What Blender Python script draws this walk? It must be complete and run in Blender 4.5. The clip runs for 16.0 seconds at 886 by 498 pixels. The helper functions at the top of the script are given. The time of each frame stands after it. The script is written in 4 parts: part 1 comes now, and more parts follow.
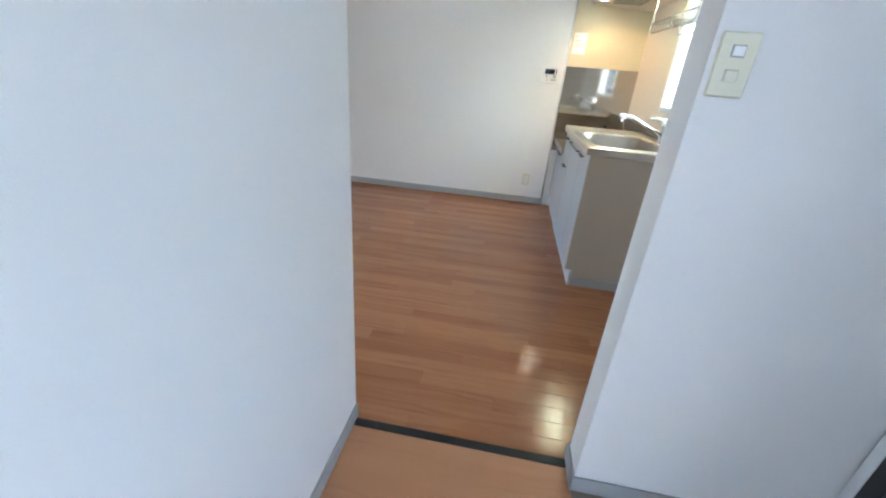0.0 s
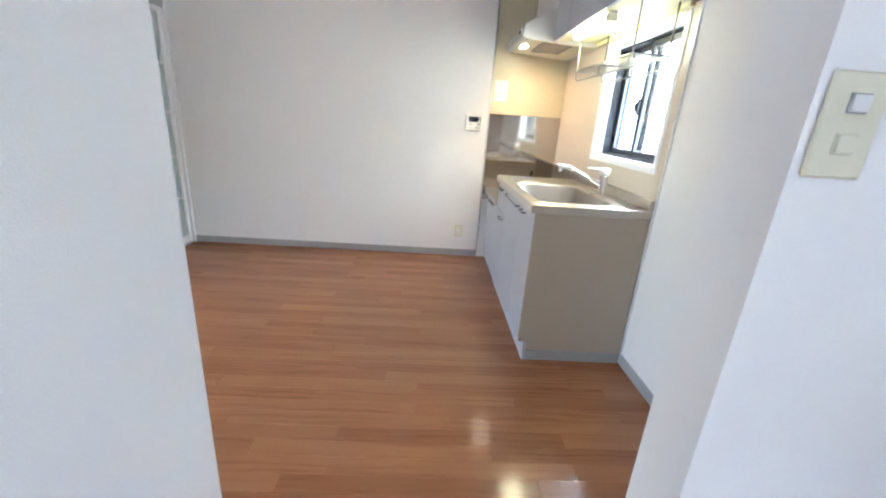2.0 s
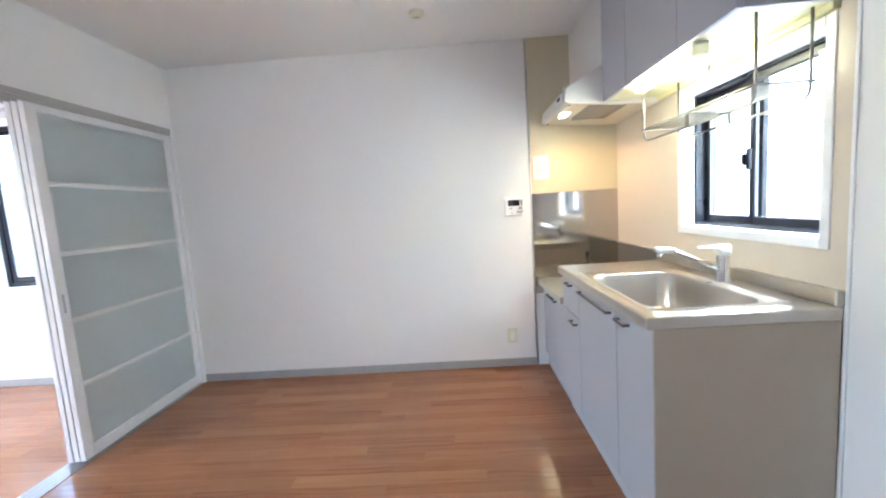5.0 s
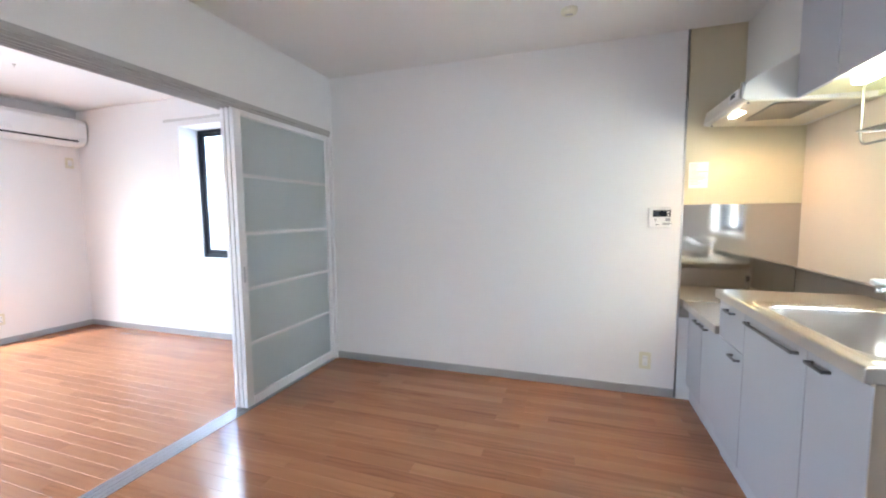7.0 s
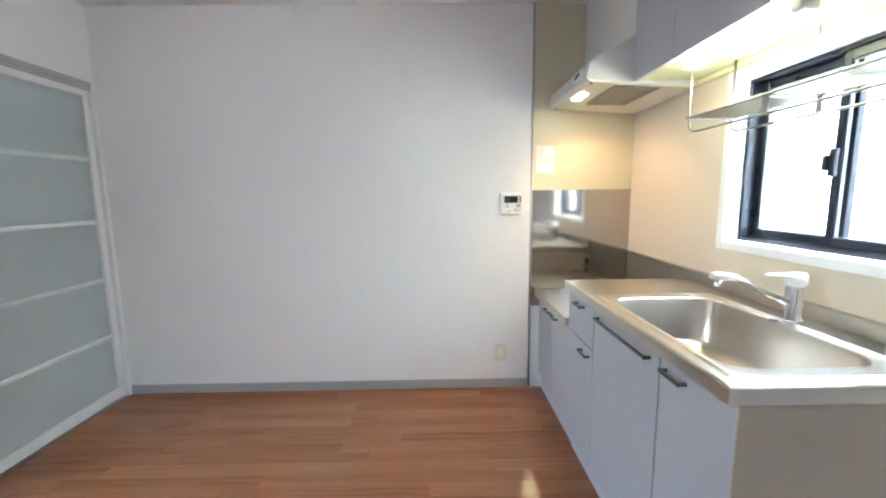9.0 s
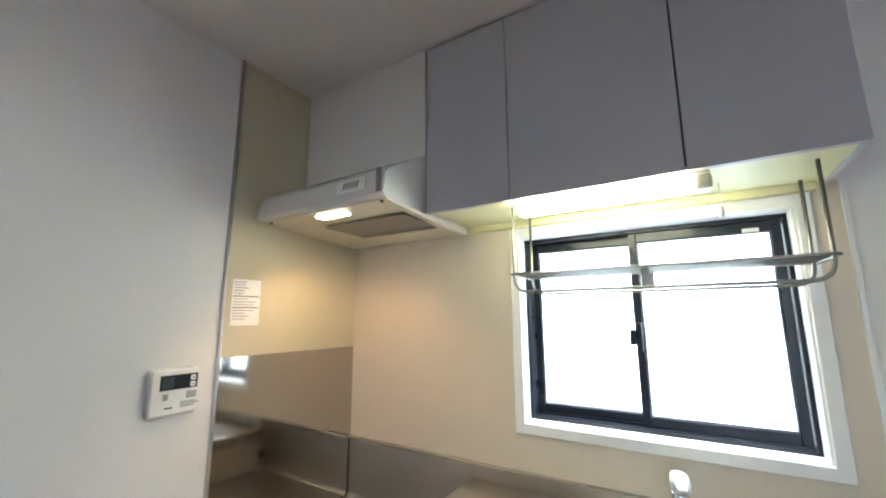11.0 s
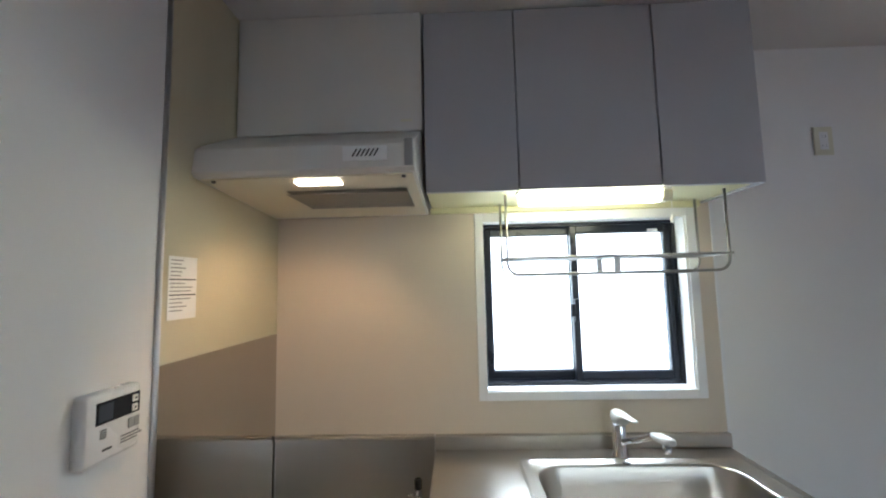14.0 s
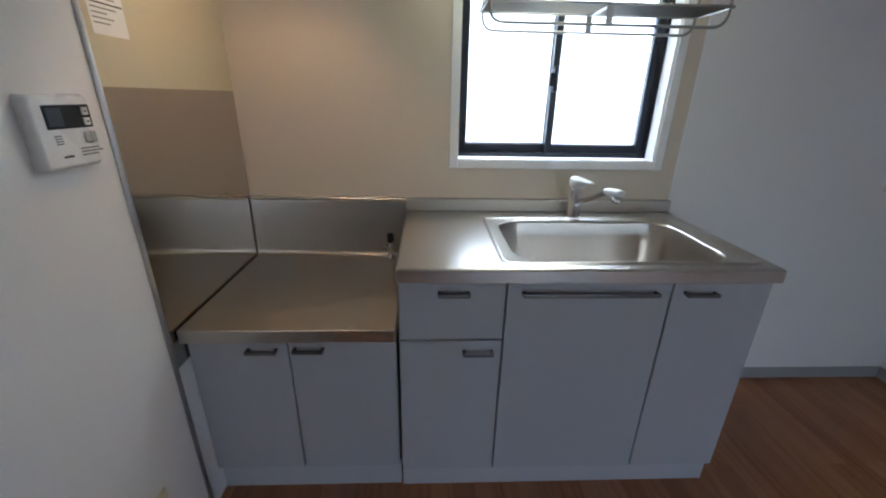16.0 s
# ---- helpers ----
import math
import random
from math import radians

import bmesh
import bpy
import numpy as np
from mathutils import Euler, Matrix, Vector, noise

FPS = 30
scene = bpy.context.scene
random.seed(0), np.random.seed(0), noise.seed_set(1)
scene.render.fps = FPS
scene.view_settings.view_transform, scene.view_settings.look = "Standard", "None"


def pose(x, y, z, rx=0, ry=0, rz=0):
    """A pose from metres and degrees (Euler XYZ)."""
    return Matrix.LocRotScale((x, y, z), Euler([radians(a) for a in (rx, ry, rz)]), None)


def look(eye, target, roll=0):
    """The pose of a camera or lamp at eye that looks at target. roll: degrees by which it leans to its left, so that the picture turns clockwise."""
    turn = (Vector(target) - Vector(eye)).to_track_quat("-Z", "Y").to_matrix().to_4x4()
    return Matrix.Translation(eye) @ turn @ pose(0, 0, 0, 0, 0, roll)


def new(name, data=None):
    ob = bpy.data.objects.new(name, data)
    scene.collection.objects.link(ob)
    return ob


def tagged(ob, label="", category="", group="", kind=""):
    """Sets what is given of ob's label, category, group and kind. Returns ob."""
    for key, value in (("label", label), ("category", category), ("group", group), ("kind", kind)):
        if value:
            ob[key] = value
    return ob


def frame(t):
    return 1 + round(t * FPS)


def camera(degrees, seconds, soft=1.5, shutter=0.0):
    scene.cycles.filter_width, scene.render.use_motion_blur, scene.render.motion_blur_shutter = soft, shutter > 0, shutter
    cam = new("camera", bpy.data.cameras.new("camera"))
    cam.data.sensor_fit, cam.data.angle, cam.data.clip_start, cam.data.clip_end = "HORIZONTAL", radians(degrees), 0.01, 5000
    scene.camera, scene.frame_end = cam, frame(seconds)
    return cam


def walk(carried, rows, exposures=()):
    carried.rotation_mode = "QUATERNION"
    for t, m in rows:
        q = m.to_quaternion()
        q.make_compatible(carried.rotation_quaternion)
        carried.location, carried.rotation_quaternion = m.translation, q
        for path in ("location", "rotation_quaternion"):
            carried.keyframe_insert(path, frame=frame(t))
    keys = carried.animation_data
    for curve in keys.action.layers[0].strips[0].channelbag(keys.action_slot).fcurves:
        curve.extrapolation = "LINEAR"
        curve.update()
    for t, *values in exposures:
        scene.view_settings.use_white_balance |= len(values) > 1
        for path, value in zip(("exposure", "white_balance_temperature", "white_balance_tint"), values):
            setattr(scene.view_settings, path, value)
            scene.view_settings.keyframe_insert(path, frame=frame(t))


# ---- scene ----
cam = camera(96.8, 16.0, soft=2.1)
PATH = [
    (0, (0.081, 1.02, 1.184), (-0.168, 2.821, 0.352), 4.7),
    (0.5, (0.011, 1.09, 1.19), (0.079, 2.958, 0.48), 3.2),
    (1, (-0.012, 1.129, 1.197), (0.112, 3.009, 0.526), 4.1),
    (1.5, (-0.004, 1.256, 1.191), (0.159, 3.147, 0.56), 2.1),
    (2, (0.024, 1.472, 1.208), (0.108, 3.371, 0.585), 3.9),
    (2.5, (0.019, 1.631, 1.183), (0.052, 3.506, 0.488), 3.5),
    (3, (-0.007, 1.795, 1.227), (0.144, 3.69, 0.605), 1.3),
    (3.5, (-0.012, 1.959, 1.234), (0.073, 3.905, 0.776), 0.4),
    (3.7, (0.008, 2.025, 1.22), (0.011, 4.003, 0.925), -3.2),
    (5.8, (-0.124, 2.109, 1.245), (-0.361, 4.084, 1.041), -2.6),
    (6, (-0.143, 2.111, 1.242), (-0.524, 4.063, 1.036), -2.1),
    (6.5, (-0.156, 2.111, 1.241), (-0.758, 4.01, 1.075), -1.2),
    (7, (-0.164, 2.108, 1.229), (-0.793, 3.999, 1.059), -0.5),
    (7.5, (-0.172, 2.114, 1.228), (-0.835, 3.991, 1.033), 1.0),
    (8, (-0.176, 2.163, 1.19), (-0.96, 3.968, 0.833), -2.0),
    (8.5, (-0.09, 2.291, 1.231), (-0.436, 4.226, 0.862), -0.9),
    (9, (-0.09, 2.548, 1.256), (-0.064, 4.53, 0.988), -0.7),
    (9.5, (-0.109, 2.825, 1.293), (0.32, 4.772, 1.125), -0.1),
    (10, (-0.144, 3.113, 1.361), (0.553, 4.983, 1.485), 2.2),
    (10.2, (-0.194, 3.23, 1.376), (0.727, 4.993, 1.583), 2.2),
    (12.3, (-0.306, 4.110, 1.458), (1.668, 4.236, 1.733), -1.6),
    (12.5, (-0.340, 4.128, 1.464), (1.630, 4.285, 1.771), -1.3),
    (13, (-0.412, 4.160, 1.468), (1.551, 4.364, 1.792), -1.1),
    (13.5, (-0.428, 4.245, 1.470), (1.545, 4.172, 1.787), -1.5),
    (14, (-0.421, 4.286, 1.462), (1.570, 4.356, 1.640), -1.3),
    (14.5, (-0.415, 4.284, 1.422), (1.579, 4.317, 1.565), 0.3),
    (15, (-0.414, 4.293, 1.357), (1.556, 4.326, 1.011), 0.8),
    (15.5, (-0.425, 4.305, 1.312), (1.46, 4.311, 0.646), -1.8),
    (16, (-0.432, 4.300, 1.275), (1.432, 4.219, 0.557), 1.1),
]
EXPOSURE = [
    (0.0, 4.35, 5700, 4), (0.5, 4.4, 5900, 6), (1.5, 4.5, 6050, 9), (3.0, 4.72, 5650, 9), (3.7, 4.72, 5700, 9), (5.8, 4.55, 5750, 10), (8.0, 4.55, 5750, 10),
    (9.0, 4.45, 5750, 8), (9.5, 4.15, 5850, 7), (10.2, 3.9, 5850, 6), (12.3, 3.35, 5900, 9), (14.0, 3.1, 5750, 9), (15.0, 2.75, 5600, 10), (16.0, 2.75, 5550, 12),
]
walk(cam, [(t, look(eye, target, roll)) for t, eye, target, roll in PATH], EXPOSURE)

# ---- light ----
world = bpy.data.worlds.new("world")
scene.world = world
world.use_nodes = True
wn = world.node_tree.nodes
sky = wn.new("ShaderNodeTexSky")
sky.sky_type = "NISHITA"
sky.sun_disc = False
sky.sun_elevation, sky.sun_rotation = radians(50), radians(200)
sky.air_density, sky.dust_density = 1.0, 3.0
wn["Background"].inputs["Strength"].default_value = 0.15
world.node_tree.links.new(sky.outputs[0], wn["Background"].inputs["Color"])


def sun_lamp(strength, angle, elevation, rotation):
    data = bpy.data.lights.new("sun", "SUN")
    data.energy, data.angle, data.color = strength, radians(angle), (1.0, 0.96, 0.9)
    ob = new("sun", data)
    e, r = radians(elevation), radians(rotation)
    way = Vector((math.sin(r) * math.cos(e), math.cos(r) * math.cos(e), math.sin(e)))
    ob.matrix_world = look(way * 30, (0, 0, 0))


def area_lamp(name, centre, aim, width, height, watts, colour, spread=180):
    """Area lamp that stands for skylight, in an opening or added outside."""
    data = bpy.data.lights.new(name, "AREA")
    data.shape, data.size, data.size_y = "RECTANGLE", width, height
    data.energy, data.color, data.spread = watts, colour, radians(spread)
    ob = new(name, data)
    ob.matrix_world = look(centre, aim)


def spot_lamp(name, centre, aim, watts, cone, colour, radius=0.02):
    data = bpy.data.lights.new(name, "SPOT")
    data.energy, data.color, data.spot_size, data.spot_blend = watts, colour, radians(cone), 0.6
    data.shadow_soft_size = radius
    ob = new(name, data)
    ob.matrix_world = look(centre, aim)


sun_lamp(1.0, 12, 50, 200)
area_lamp("balcony_daylight", (-5.72, 2.05, 1.05), (-4.7, 1.9, 0.25), 2.2, 1.9, 3.0, (0.93, 0.97, 1.0), 120)
area_lamp("bedroom_daylight", (-3.4, 5.44, 1.45), (-3.5, 4.5, 0.7), 0.95, 1.25, 2.2, (0.93, 0.97, 1.0), 150)
# added hall lamp, in an unseen opening made up for it
area_lamp("hall_daylight", (1.30, -0.05, 1.15), (-0.6, 0.9, 0.9), 0.72, 1.5, 0.07, (0.95, 0.98, 1.0))
# added lamp over the gap; brightens the neighbour's siding so it lights the kitchen
area_lamp("kitchen_daylight", (1.66, 3.8, 4.2), (2.12, 3.8, 1.4), 3.0, 0.7, 112.0, (0.93, 0.97, 1.0), 150)
spot_lamp("hood_bulb", (0.655, 4.67, 1.752), (0.88, 4.84, 0.98), 1.3, 118, (1.0, 0.62, 0.32))


# ---- materials ----
def material(name, colour, rough=0.5, metal=0.0, vary=0.06, scale=6.0, bump=0.0, bump_scale=150.0, coat=0.0,
             rough_vary=0.08, stretch=(1, 1, 1), spec=0.5, emit=None, power=0.0):
    """Plain surface with broad stains, fine grain and relief, in metres."""
    m = bpy.data.materials.new(name)
    m.use_nodes = True
    t = m.node_tree
    n, l = t.nodes, t.links
    b = n["Principled BSDF"]
    co = n.new("ShaderNodeTexCoord")
    mp = n.new("ShaderNodeMapping")
    mp.inputs["Scale"].default_value = stretch
    l.new(co.outputs["Object"], mp.inputs["Vector"])
    broad, fine = n.new("ShaderNodeTexNoise"), n.new("ShaderNodeTexNoise")
    broad.inputs["Scale"].default_value, broad.inputs["Detail"].default_value = scale, 4
    fine.inputs["Scale"].default_value, fine.inputs["Detail"].default_value = bump_scale, 3
    for tex in (broad, fine):
        l.new(mp.outputs[0], tex.inputs["Vector"])
    mix = n.new("ShaderNodeMix")
    mix.data_type = "RGBA"
    mix.inputs["A"].default_value = (*[c * (1 - vary) for c in colour], 1)
    mix.inputs["B"].default_value = (*[min(1, c * (1 + vary)) for c in colour], 1)
    l.new(broad.outputs["Fac"], mix.inputs["Factor"])
    l.new(mix.outputs["Result"], b.inputs["Base Color"])
    rr = n.new("ShaderNodeMapRange")
    rr.inputs["To Min"].default_value, rr.inputs["To Max"].default_value = max(0.02, rough - rough_vary), rough + rough_vary
    l.new(broad.outputs["Fac"], rr.inputs["Value"])
    l.new(rr.outputs[0], b.inputs["Roughness"])
    b.inputs["Metallic"].default_value = metal
    b.inputs["Specular IOR Level"].default_value = spec
    b.inputs["Coat Weight"].default_value = coat
    b.inputs["Coat Roughness"].default_value = 0.12
    if bump:
        bp = n.new("ShaderNodeBump")
        bp.inputs["Strength"].default_value, bp.inputs["Distance"].default_value = bump, 0.001
        l.new(fine.outputs["Fac"], bp.inputs["Height"])
        l.new(bp.outputs[0], b.inputs["Normal"])
    if emit:
        b.inputs["Emission Color"].default_value = (*emit, 1)
        b.inputs["Emission Strength"].default_value = power
    return m


def wood_floor(name, dark, light, rough=0.22, per_piece=True):
    """Varnished boards whose grain runs along x; each board has its own tone."""
    m = bpy.data.materials.new(name)
    m.use_nodes = True
    t = m.node_tree
    n, l = t.nodes, t.links
    b = n["Principled BSDF"]
    co, info = n.new("ShaderNodeTexCoord"), n.new("ShaderNodeObjectInfo")
    shift = n.new("ShaderNodeVectorMath")
    shift.operation = "MULTIPLY_ADD"
    comb = n.new("ShaderNodeCombineXYZ")
    for i in range(3):
        l.new(info.outputs["Random"], comb.inputs[i])
    shift.inputs[1].default_value = (37.0, 11.0, 23.0)
    l.new(comb.outputs[0], shift.inputs[0])
    l.new(co.outputs["Object"], shift.inputs[2])
    grain_map = n.new("ShaderNodeMapping")
    grain_map.inputs["Scale"].default_value = (0.7, 4.0, 1.0)
    l.new(shift.outputs[0], grain_map.inputs["Vector"])
    grain = n.new("ShaderNodeTexNoise")
    grain.inputs["Scale"].default_value, grain.inputs["Detail"].default_value = 2.4, 6
    grain.inputs["Distortion"].default_value = 0.6
    l.new(grain_map.outputs[0], grain.inputs["Vector"])
    ring_map = n.new("ShaderNodeMapping")
    ring_map.inputs["Scale"].default_value = (0.22, 1.0, 1.0)
    l.new(shift.outputs[0], ring_map.inputs["Vector"])
    ring = n.new("ShaderNodeTexWave")
    ring.wave_type, ring.bands_direction = "BANDS", "Y"
    ring.inputs["Scale"].default_value, ring.inputs["Distortion"].default_value = 9.0, 7.0
    ring.inputs["Detail"].default_value, ring.inputs["Detail Scale"].default_value = 2.0, 1.3
    l.new(ring_map.outputs[0], ring.inputs["Vector"])
    pores = n.new("ShaderNodeTexNoise")
    pore_map = n.new("ShaderNodeMapping")
    pore_map.inputs["Scale"].default_value = (9.0, 260.0, 1.0)
    l.new(shift.outputs[0], pore_map.inputs["Vector"])
    l.new(pore_map.outputs[0], pores.inputs["Vector"])
    pores.inputs["Scale"].default_value = 1.0
    ramp = n.new("ShaderNodeValToRGB")
    ramp.color_ramp.elements[0].position, ramp.color_ramp.elements[1].position = 0.25, 0.75
    ramp.color_ramp.elements[0].color, ramp.color_ramp.elements[1].color = (*dark, 1), (*light, 1)
    add = n.new("ShaderNodeMath")
    add.operation = "MULTIPLY_ADD"
    figure_map, figure, fade = n.new("ShaderNodeMapping"), n.new("ShaderNodeTexNoise"), n.new("ShaderNodeMapRange")
    figure_map.inputs["Scale"].default_value = (1.6, 9.0, 1.0)
    figure.inputs["Scale"].default_value = 1.0
    l.new(shift.outputs[0], figure_map.inputs["Vector"])
    l.new(figure_map.outputs[0], figure.inputs["Vector"])
    fade.inputs["From Min"].default_value, fade.inputs["From Max"].default_value = 0.45, 0.68
    fade.inputs["To Min"].default_value, fade.inputs["To Max"].default_value = 0.0, -0.15
    l.new(figure.outputs["Fac"], fade.inputs["Value"])
    l.new(fade.outputs[0], add.inputs[1])
    sharp = n.new("ShaderNodeMath")
    sharp.operation = "POWER"
    sharp.inputs[1].default_value = 2.2
    l.new(ring.outputs["Fac"], sharp.inputs[0])
    l.new(sharp.outputs[0], add.inputs[0])
    add2 = n.new("ShaderNodeMath")
    add2.operation = "MULTIPLY_ADD"
    add2.inputs[1].default_value = 0.34
    l.new(grain.outputs["Fac"], add2.inputs[0])
    add3 = n.new("ShaderNodeMath")
    add3.operation = "MULTIPLY_ADD"
    add3.inputs[1].default_value, add3.inputs[2].default_value = 0.17 if per_piece else 0.0, 0.22 if per_piece else 0.29
    l.new(info.outputs["Random"], add3.inputs[0])
    l.new(add3.outputs[0], add2.inputs[2])
    l.new(add2.outputs[0], add.inputs[2])
    l.new(add.outputs[0], ramp.inputs[0])
    mul = n.new("ShaderNodeMix")
    mul.data_type, mul.blend_type = "RGBA", "MULTIPLY"
    pr = n.new("ShaderNodeMapRange")
    pr.inputs["From Min"].default_value, pr.inputs["From Max"].default_value = 0.3, 0.55
    pr.inputs["To Min"].default_value, pr.inputs["To Max"].default_value = 0.04, 0.0
    l.new(pores.outputs["Fac"], pr.inputs["Value"])
    l.new(pr.outputs[0], mul.inputs["Factor"])
    l.new(ramp.outputs[0], mul.inputs["A"])
    mul.inputs["B"].default_value = (0.35, 0.22, 0.15, 1)
    l.new(mul.outputs["Result"], b.inputs["Base Color"])
    rr = n.new("ShaderNodeMapRange")
    rr.inputs["To Min"].default_value, rr.inputs["To Max"].default_value = rough - 0.05, rough + 0.12
    l.new(grain.outputs["Fac"], rr.inputs["Value"])
    l.new(rr.outputs[0], b.inputs["Roughness"])
    wavy = n.new("ShaderNodeTexNoise")
    wavy.inputs["Scale"].default_value, wavy.inputs["Detail"].default_value = 9.0, 2
    l.new(shift.outputs[0], wavy.inputs["Vector"])
    bp, bp2 = n.new("ShaderNodeBump"), n.new("ShaderNodeBump")
    bp.inputs["Strength"].default_value, bp.inputs["Distance"].default_value = 0.25, 0.002
    l.new(wavy.outputs["Fac"], bp.inputs["Height"])
    bp2.inputs["Strength"].default_value, bp2.inputs["Distance"].default_value = 0.12, 0.0005
    l.new(pores.outputs["Fac"], bp2.inputs["Height"])
    l.new(bp.outputs[0], bp2.inputs["Normal"])
    l.new(bp2.outputs[0], b.inputs["Normal"])
    b.inputs["Specular IOR Level"].default_value = 0.5
    return m


def clear_glass(name):
    m = bpy.data.materials.new(name)
    m.use_nodes = True
    t = m.node_tree
    n, l = t.nodes, t.links
    tr, gl, mx, fr = (n.new("ShaderNodeBsdfTransparent"), n.new("ShaderNodeBsdfGlossy"), n.new("ShaderNodeMixShader"),
                      n.new("ShaderNodeLayerWeight"))
    tr.inputs[0].default_value = (0.93, 0.96, 0.95, 1)
    gl.inputs["Roughness"].default_value = 0.02
    fr.inputs[0].default_value = 0.5
    pw, ad = n.new("ShaderNodeMath"), n.new("ShaderNodeMath")
    pw.operation, ad.operation = "POWER", "MULTIPLY_ADD"
    pw.inputs[1].default_value, ad.inputs[1].default_value, ad.inputs[2].default_value = 5.0, 0.8, 0.03
    l.new(fr.outputs["Facing"], pw.inputs[0])
    l.new(pw.outputs[0], ad.inputs[0])
    l.new(ad.outputs[0], mx.inputs[0])
    l.new(tr.outputs[0], mx.inputs[1])
    l.new(gl.outputs[0], mx.inputs[2])
    l.new(mx.outputs[0], n["Material Output"].inputs["Surface"])
    return m


def frosted_sheet(name, colour):
    """Milky acrylic sheet: lets light through, shows nothing behind it."""
    m = bpy.data.materials.new(name)
    m.use_nodes = True
    t = m.node_tree
    n, l = t.nodes, t.links
    di, tl, gl = n.new("ShaderNodeBsdfDiffuse"), n.new("ShaderNodeBsdfTranslucent"), n.new("ShaderNodeBsdfGlossy")
    tex = n.new("ShaderNodeTexNoise")
    tex.inputs["Scale"].default_value, tex.inputs["Detail"].default_value = 3.0, 5
    co = n.new("ShaderNodeTexCoord")
    l.new(co.outputs["Object"], tex.inputs["Vector"])
    mix = n.new("ShaderNodeMix")
    mix.data_type = "RGBA"
    mix.inputs["A"].default_value = (*[c * 0.97 for c in colour], 1)
    mix.inputs["B"].default_value = (*[min(1, c * 1.03) for c in colour], 1)
    l.new(tex.outputs["Fac"], mix.inputs["Factor"])
    for s in (di, tl):
        l.new(mix.outputs["Result"], s.inputs["Color"])
    gl.inputs["Roughness"].default_value = 0.25
    m1, m2 = n.new("ShaderNodeMixShader"), n.new("ShaderNodeMixShader")
    m1.inputs[0].default_value, m2.inputs[0].default_value = 0.45, 0.04
    l.new(di.outputs[0], m1.inputs[1])
    l.new(tl.outputs[0], m1.inputs[2])
    l.new(m1.outputs[0], m2.inputs[1])
    l.new(gl.outputs[0], m2.inputs[2])
    l.new(m2.outputs[0], n["Material Output"].inputs["Surface"])
    return m


WALL = material("white_wallpaper", (0.80, 0.79, 0.78), 0.75, vary=0.02, scale=1.5, bump=0.35, bump_scale=420)
CEIL = material("white_ceiling_paper", (0.80, 0.79, 0.77), 0.8, vary=0.02, scale=1.2, bump=0.3, bump_scale=380)
BASE = material("grey_vinyl_skirting", (0.36, 0.355, 0.36), 0.45, vary=0.05, scale=8, bump=0.1)
TRIM = material("white_painted_trim", (0.80, 0.80, 0.81), 0.35, vary=0.02, scale=5, bump=0.08)
PLANK = wood_floor("varnished_oak_boards", (0.235, 0.090, 0.036), (0.49, 0.222, 0.102), 0.14)
HALL_WOOD = wood_floor("pale_orange_sheet_floor", (0.42, 0.19, 0.085), (0.58, 0.30, 0.15), 0.32, per_piece=False)
ENTRY = material("brown_entrance_tile", (0.22, 0.18, 0.14), 0.5, vary=0.12, scale=9, bump=0.3, bump_scale=90)
BLACK = material("black_rubber_and_shade", (0.012, 0.011, 0.012), 0.5, vary=0.2, scale=20, bump=0.2)
STEEL = material("brushed_stainless_steel", (0.53, 0.49, 0.44), 0.30, 1.0, vary=0.015, scale=2, bump=0.0,
                 rough_vary=0.02, stretch=(2, 1, 2))
MIRROR_STEEL = material("polished_stainless_sheet", (0.56, 0.52, 0.47), 0.08, 1.0, vary=0.04, scale=2.0, bump=0.0, rough_vary=0.04, stretch=(1, 1, 3))
CHROME = material("chrome", (0.75, 0.75, 0.76), 0.07, 1.0, vary=0.03, rough_vary=0.03)
WIRE = material("stainless_wire", (0.32, 0.31, 0.29), 0.35, 1.0, vary=0.05)
PEWTER = material("dull_pewter_metal", (0.17, 0.16, 0.16), 0.35, 0.9, vary=0.1, scale=30)
DOOR_GREY = material("lavender_grey_laminate", (0.405, 0.405, 0.43), 0.42, vary=0.02, scale=3, bump=0.08, bump_scale=260)
KICK = material("pale_grey_kickboard_laminate", (0.46, 0.46, 0.48), 0.5, vary=0.04, scale=4, bump=0.08)
# carcass is near black to put the shade of the door gaps into its colour
CARCASS = material("gap_shade_carcass", (0.06, 0.05, 0.045), 0.8, vary=0.1, scale=12)
SIDE_BEIGE = material("beige_laminate", (0.44, 0.37, 0.29), 0.5, vary=0.03, scale=3, bump=0.08, bump_scale=260)
CREAM = material("cream_laminate", (0.66, 0.63, 0.38), 0.45, vary=0.03, scale=3)
OFFWHITE = material("off_white_enamel", (0.68, 0.66, 0.62), 0.35, vary=0.03, scale=4, bump=0.04)
HOODCREAM = material("yellowed_cream_enamel", (0.70, 0.64, 0.50), 0.35, vary=0.05, scale=6)
PANEL = material("beige_kitchen_panel", (0.63, 0.55, 0.452), 0.38, vary=0.03, scale=2, bump=0.06, bump_scale=200)
PANEL_SIDE = material("cream_kitchen_panel", (0.59, 0.53, 0.37), 0.35, vary=0.03, scale=2, bump=0.06, bump_scale=200)
ALU = material("aluminium_strip", (0.62, 0.62, 0.63), 0.32, 1.0, vary=0.05, scale=12)
TRACKMAT = material("silver_door_track", (0.50, 0.50, 0.52), 0.35, 0.8, vary=0.06, scale=12)
HEADGREY = material("light_grey_rail_paint", (0.42, 0.41, 0.40), 0.4, vary=0.05, scale=9)
RAILGREY = material("aged_white_rail", (0.52, 0.51, 0.49), 0.4, vary=0.05, scale=9)
SASH = material("black_aluminium_sash", (0.010, 0.012, 0.020), 0.3, vary=0.2, scale=10, spec=0.3)
RUBBER = material("grey_gasket", (0.10, 0.11, 0.13), 0.5)
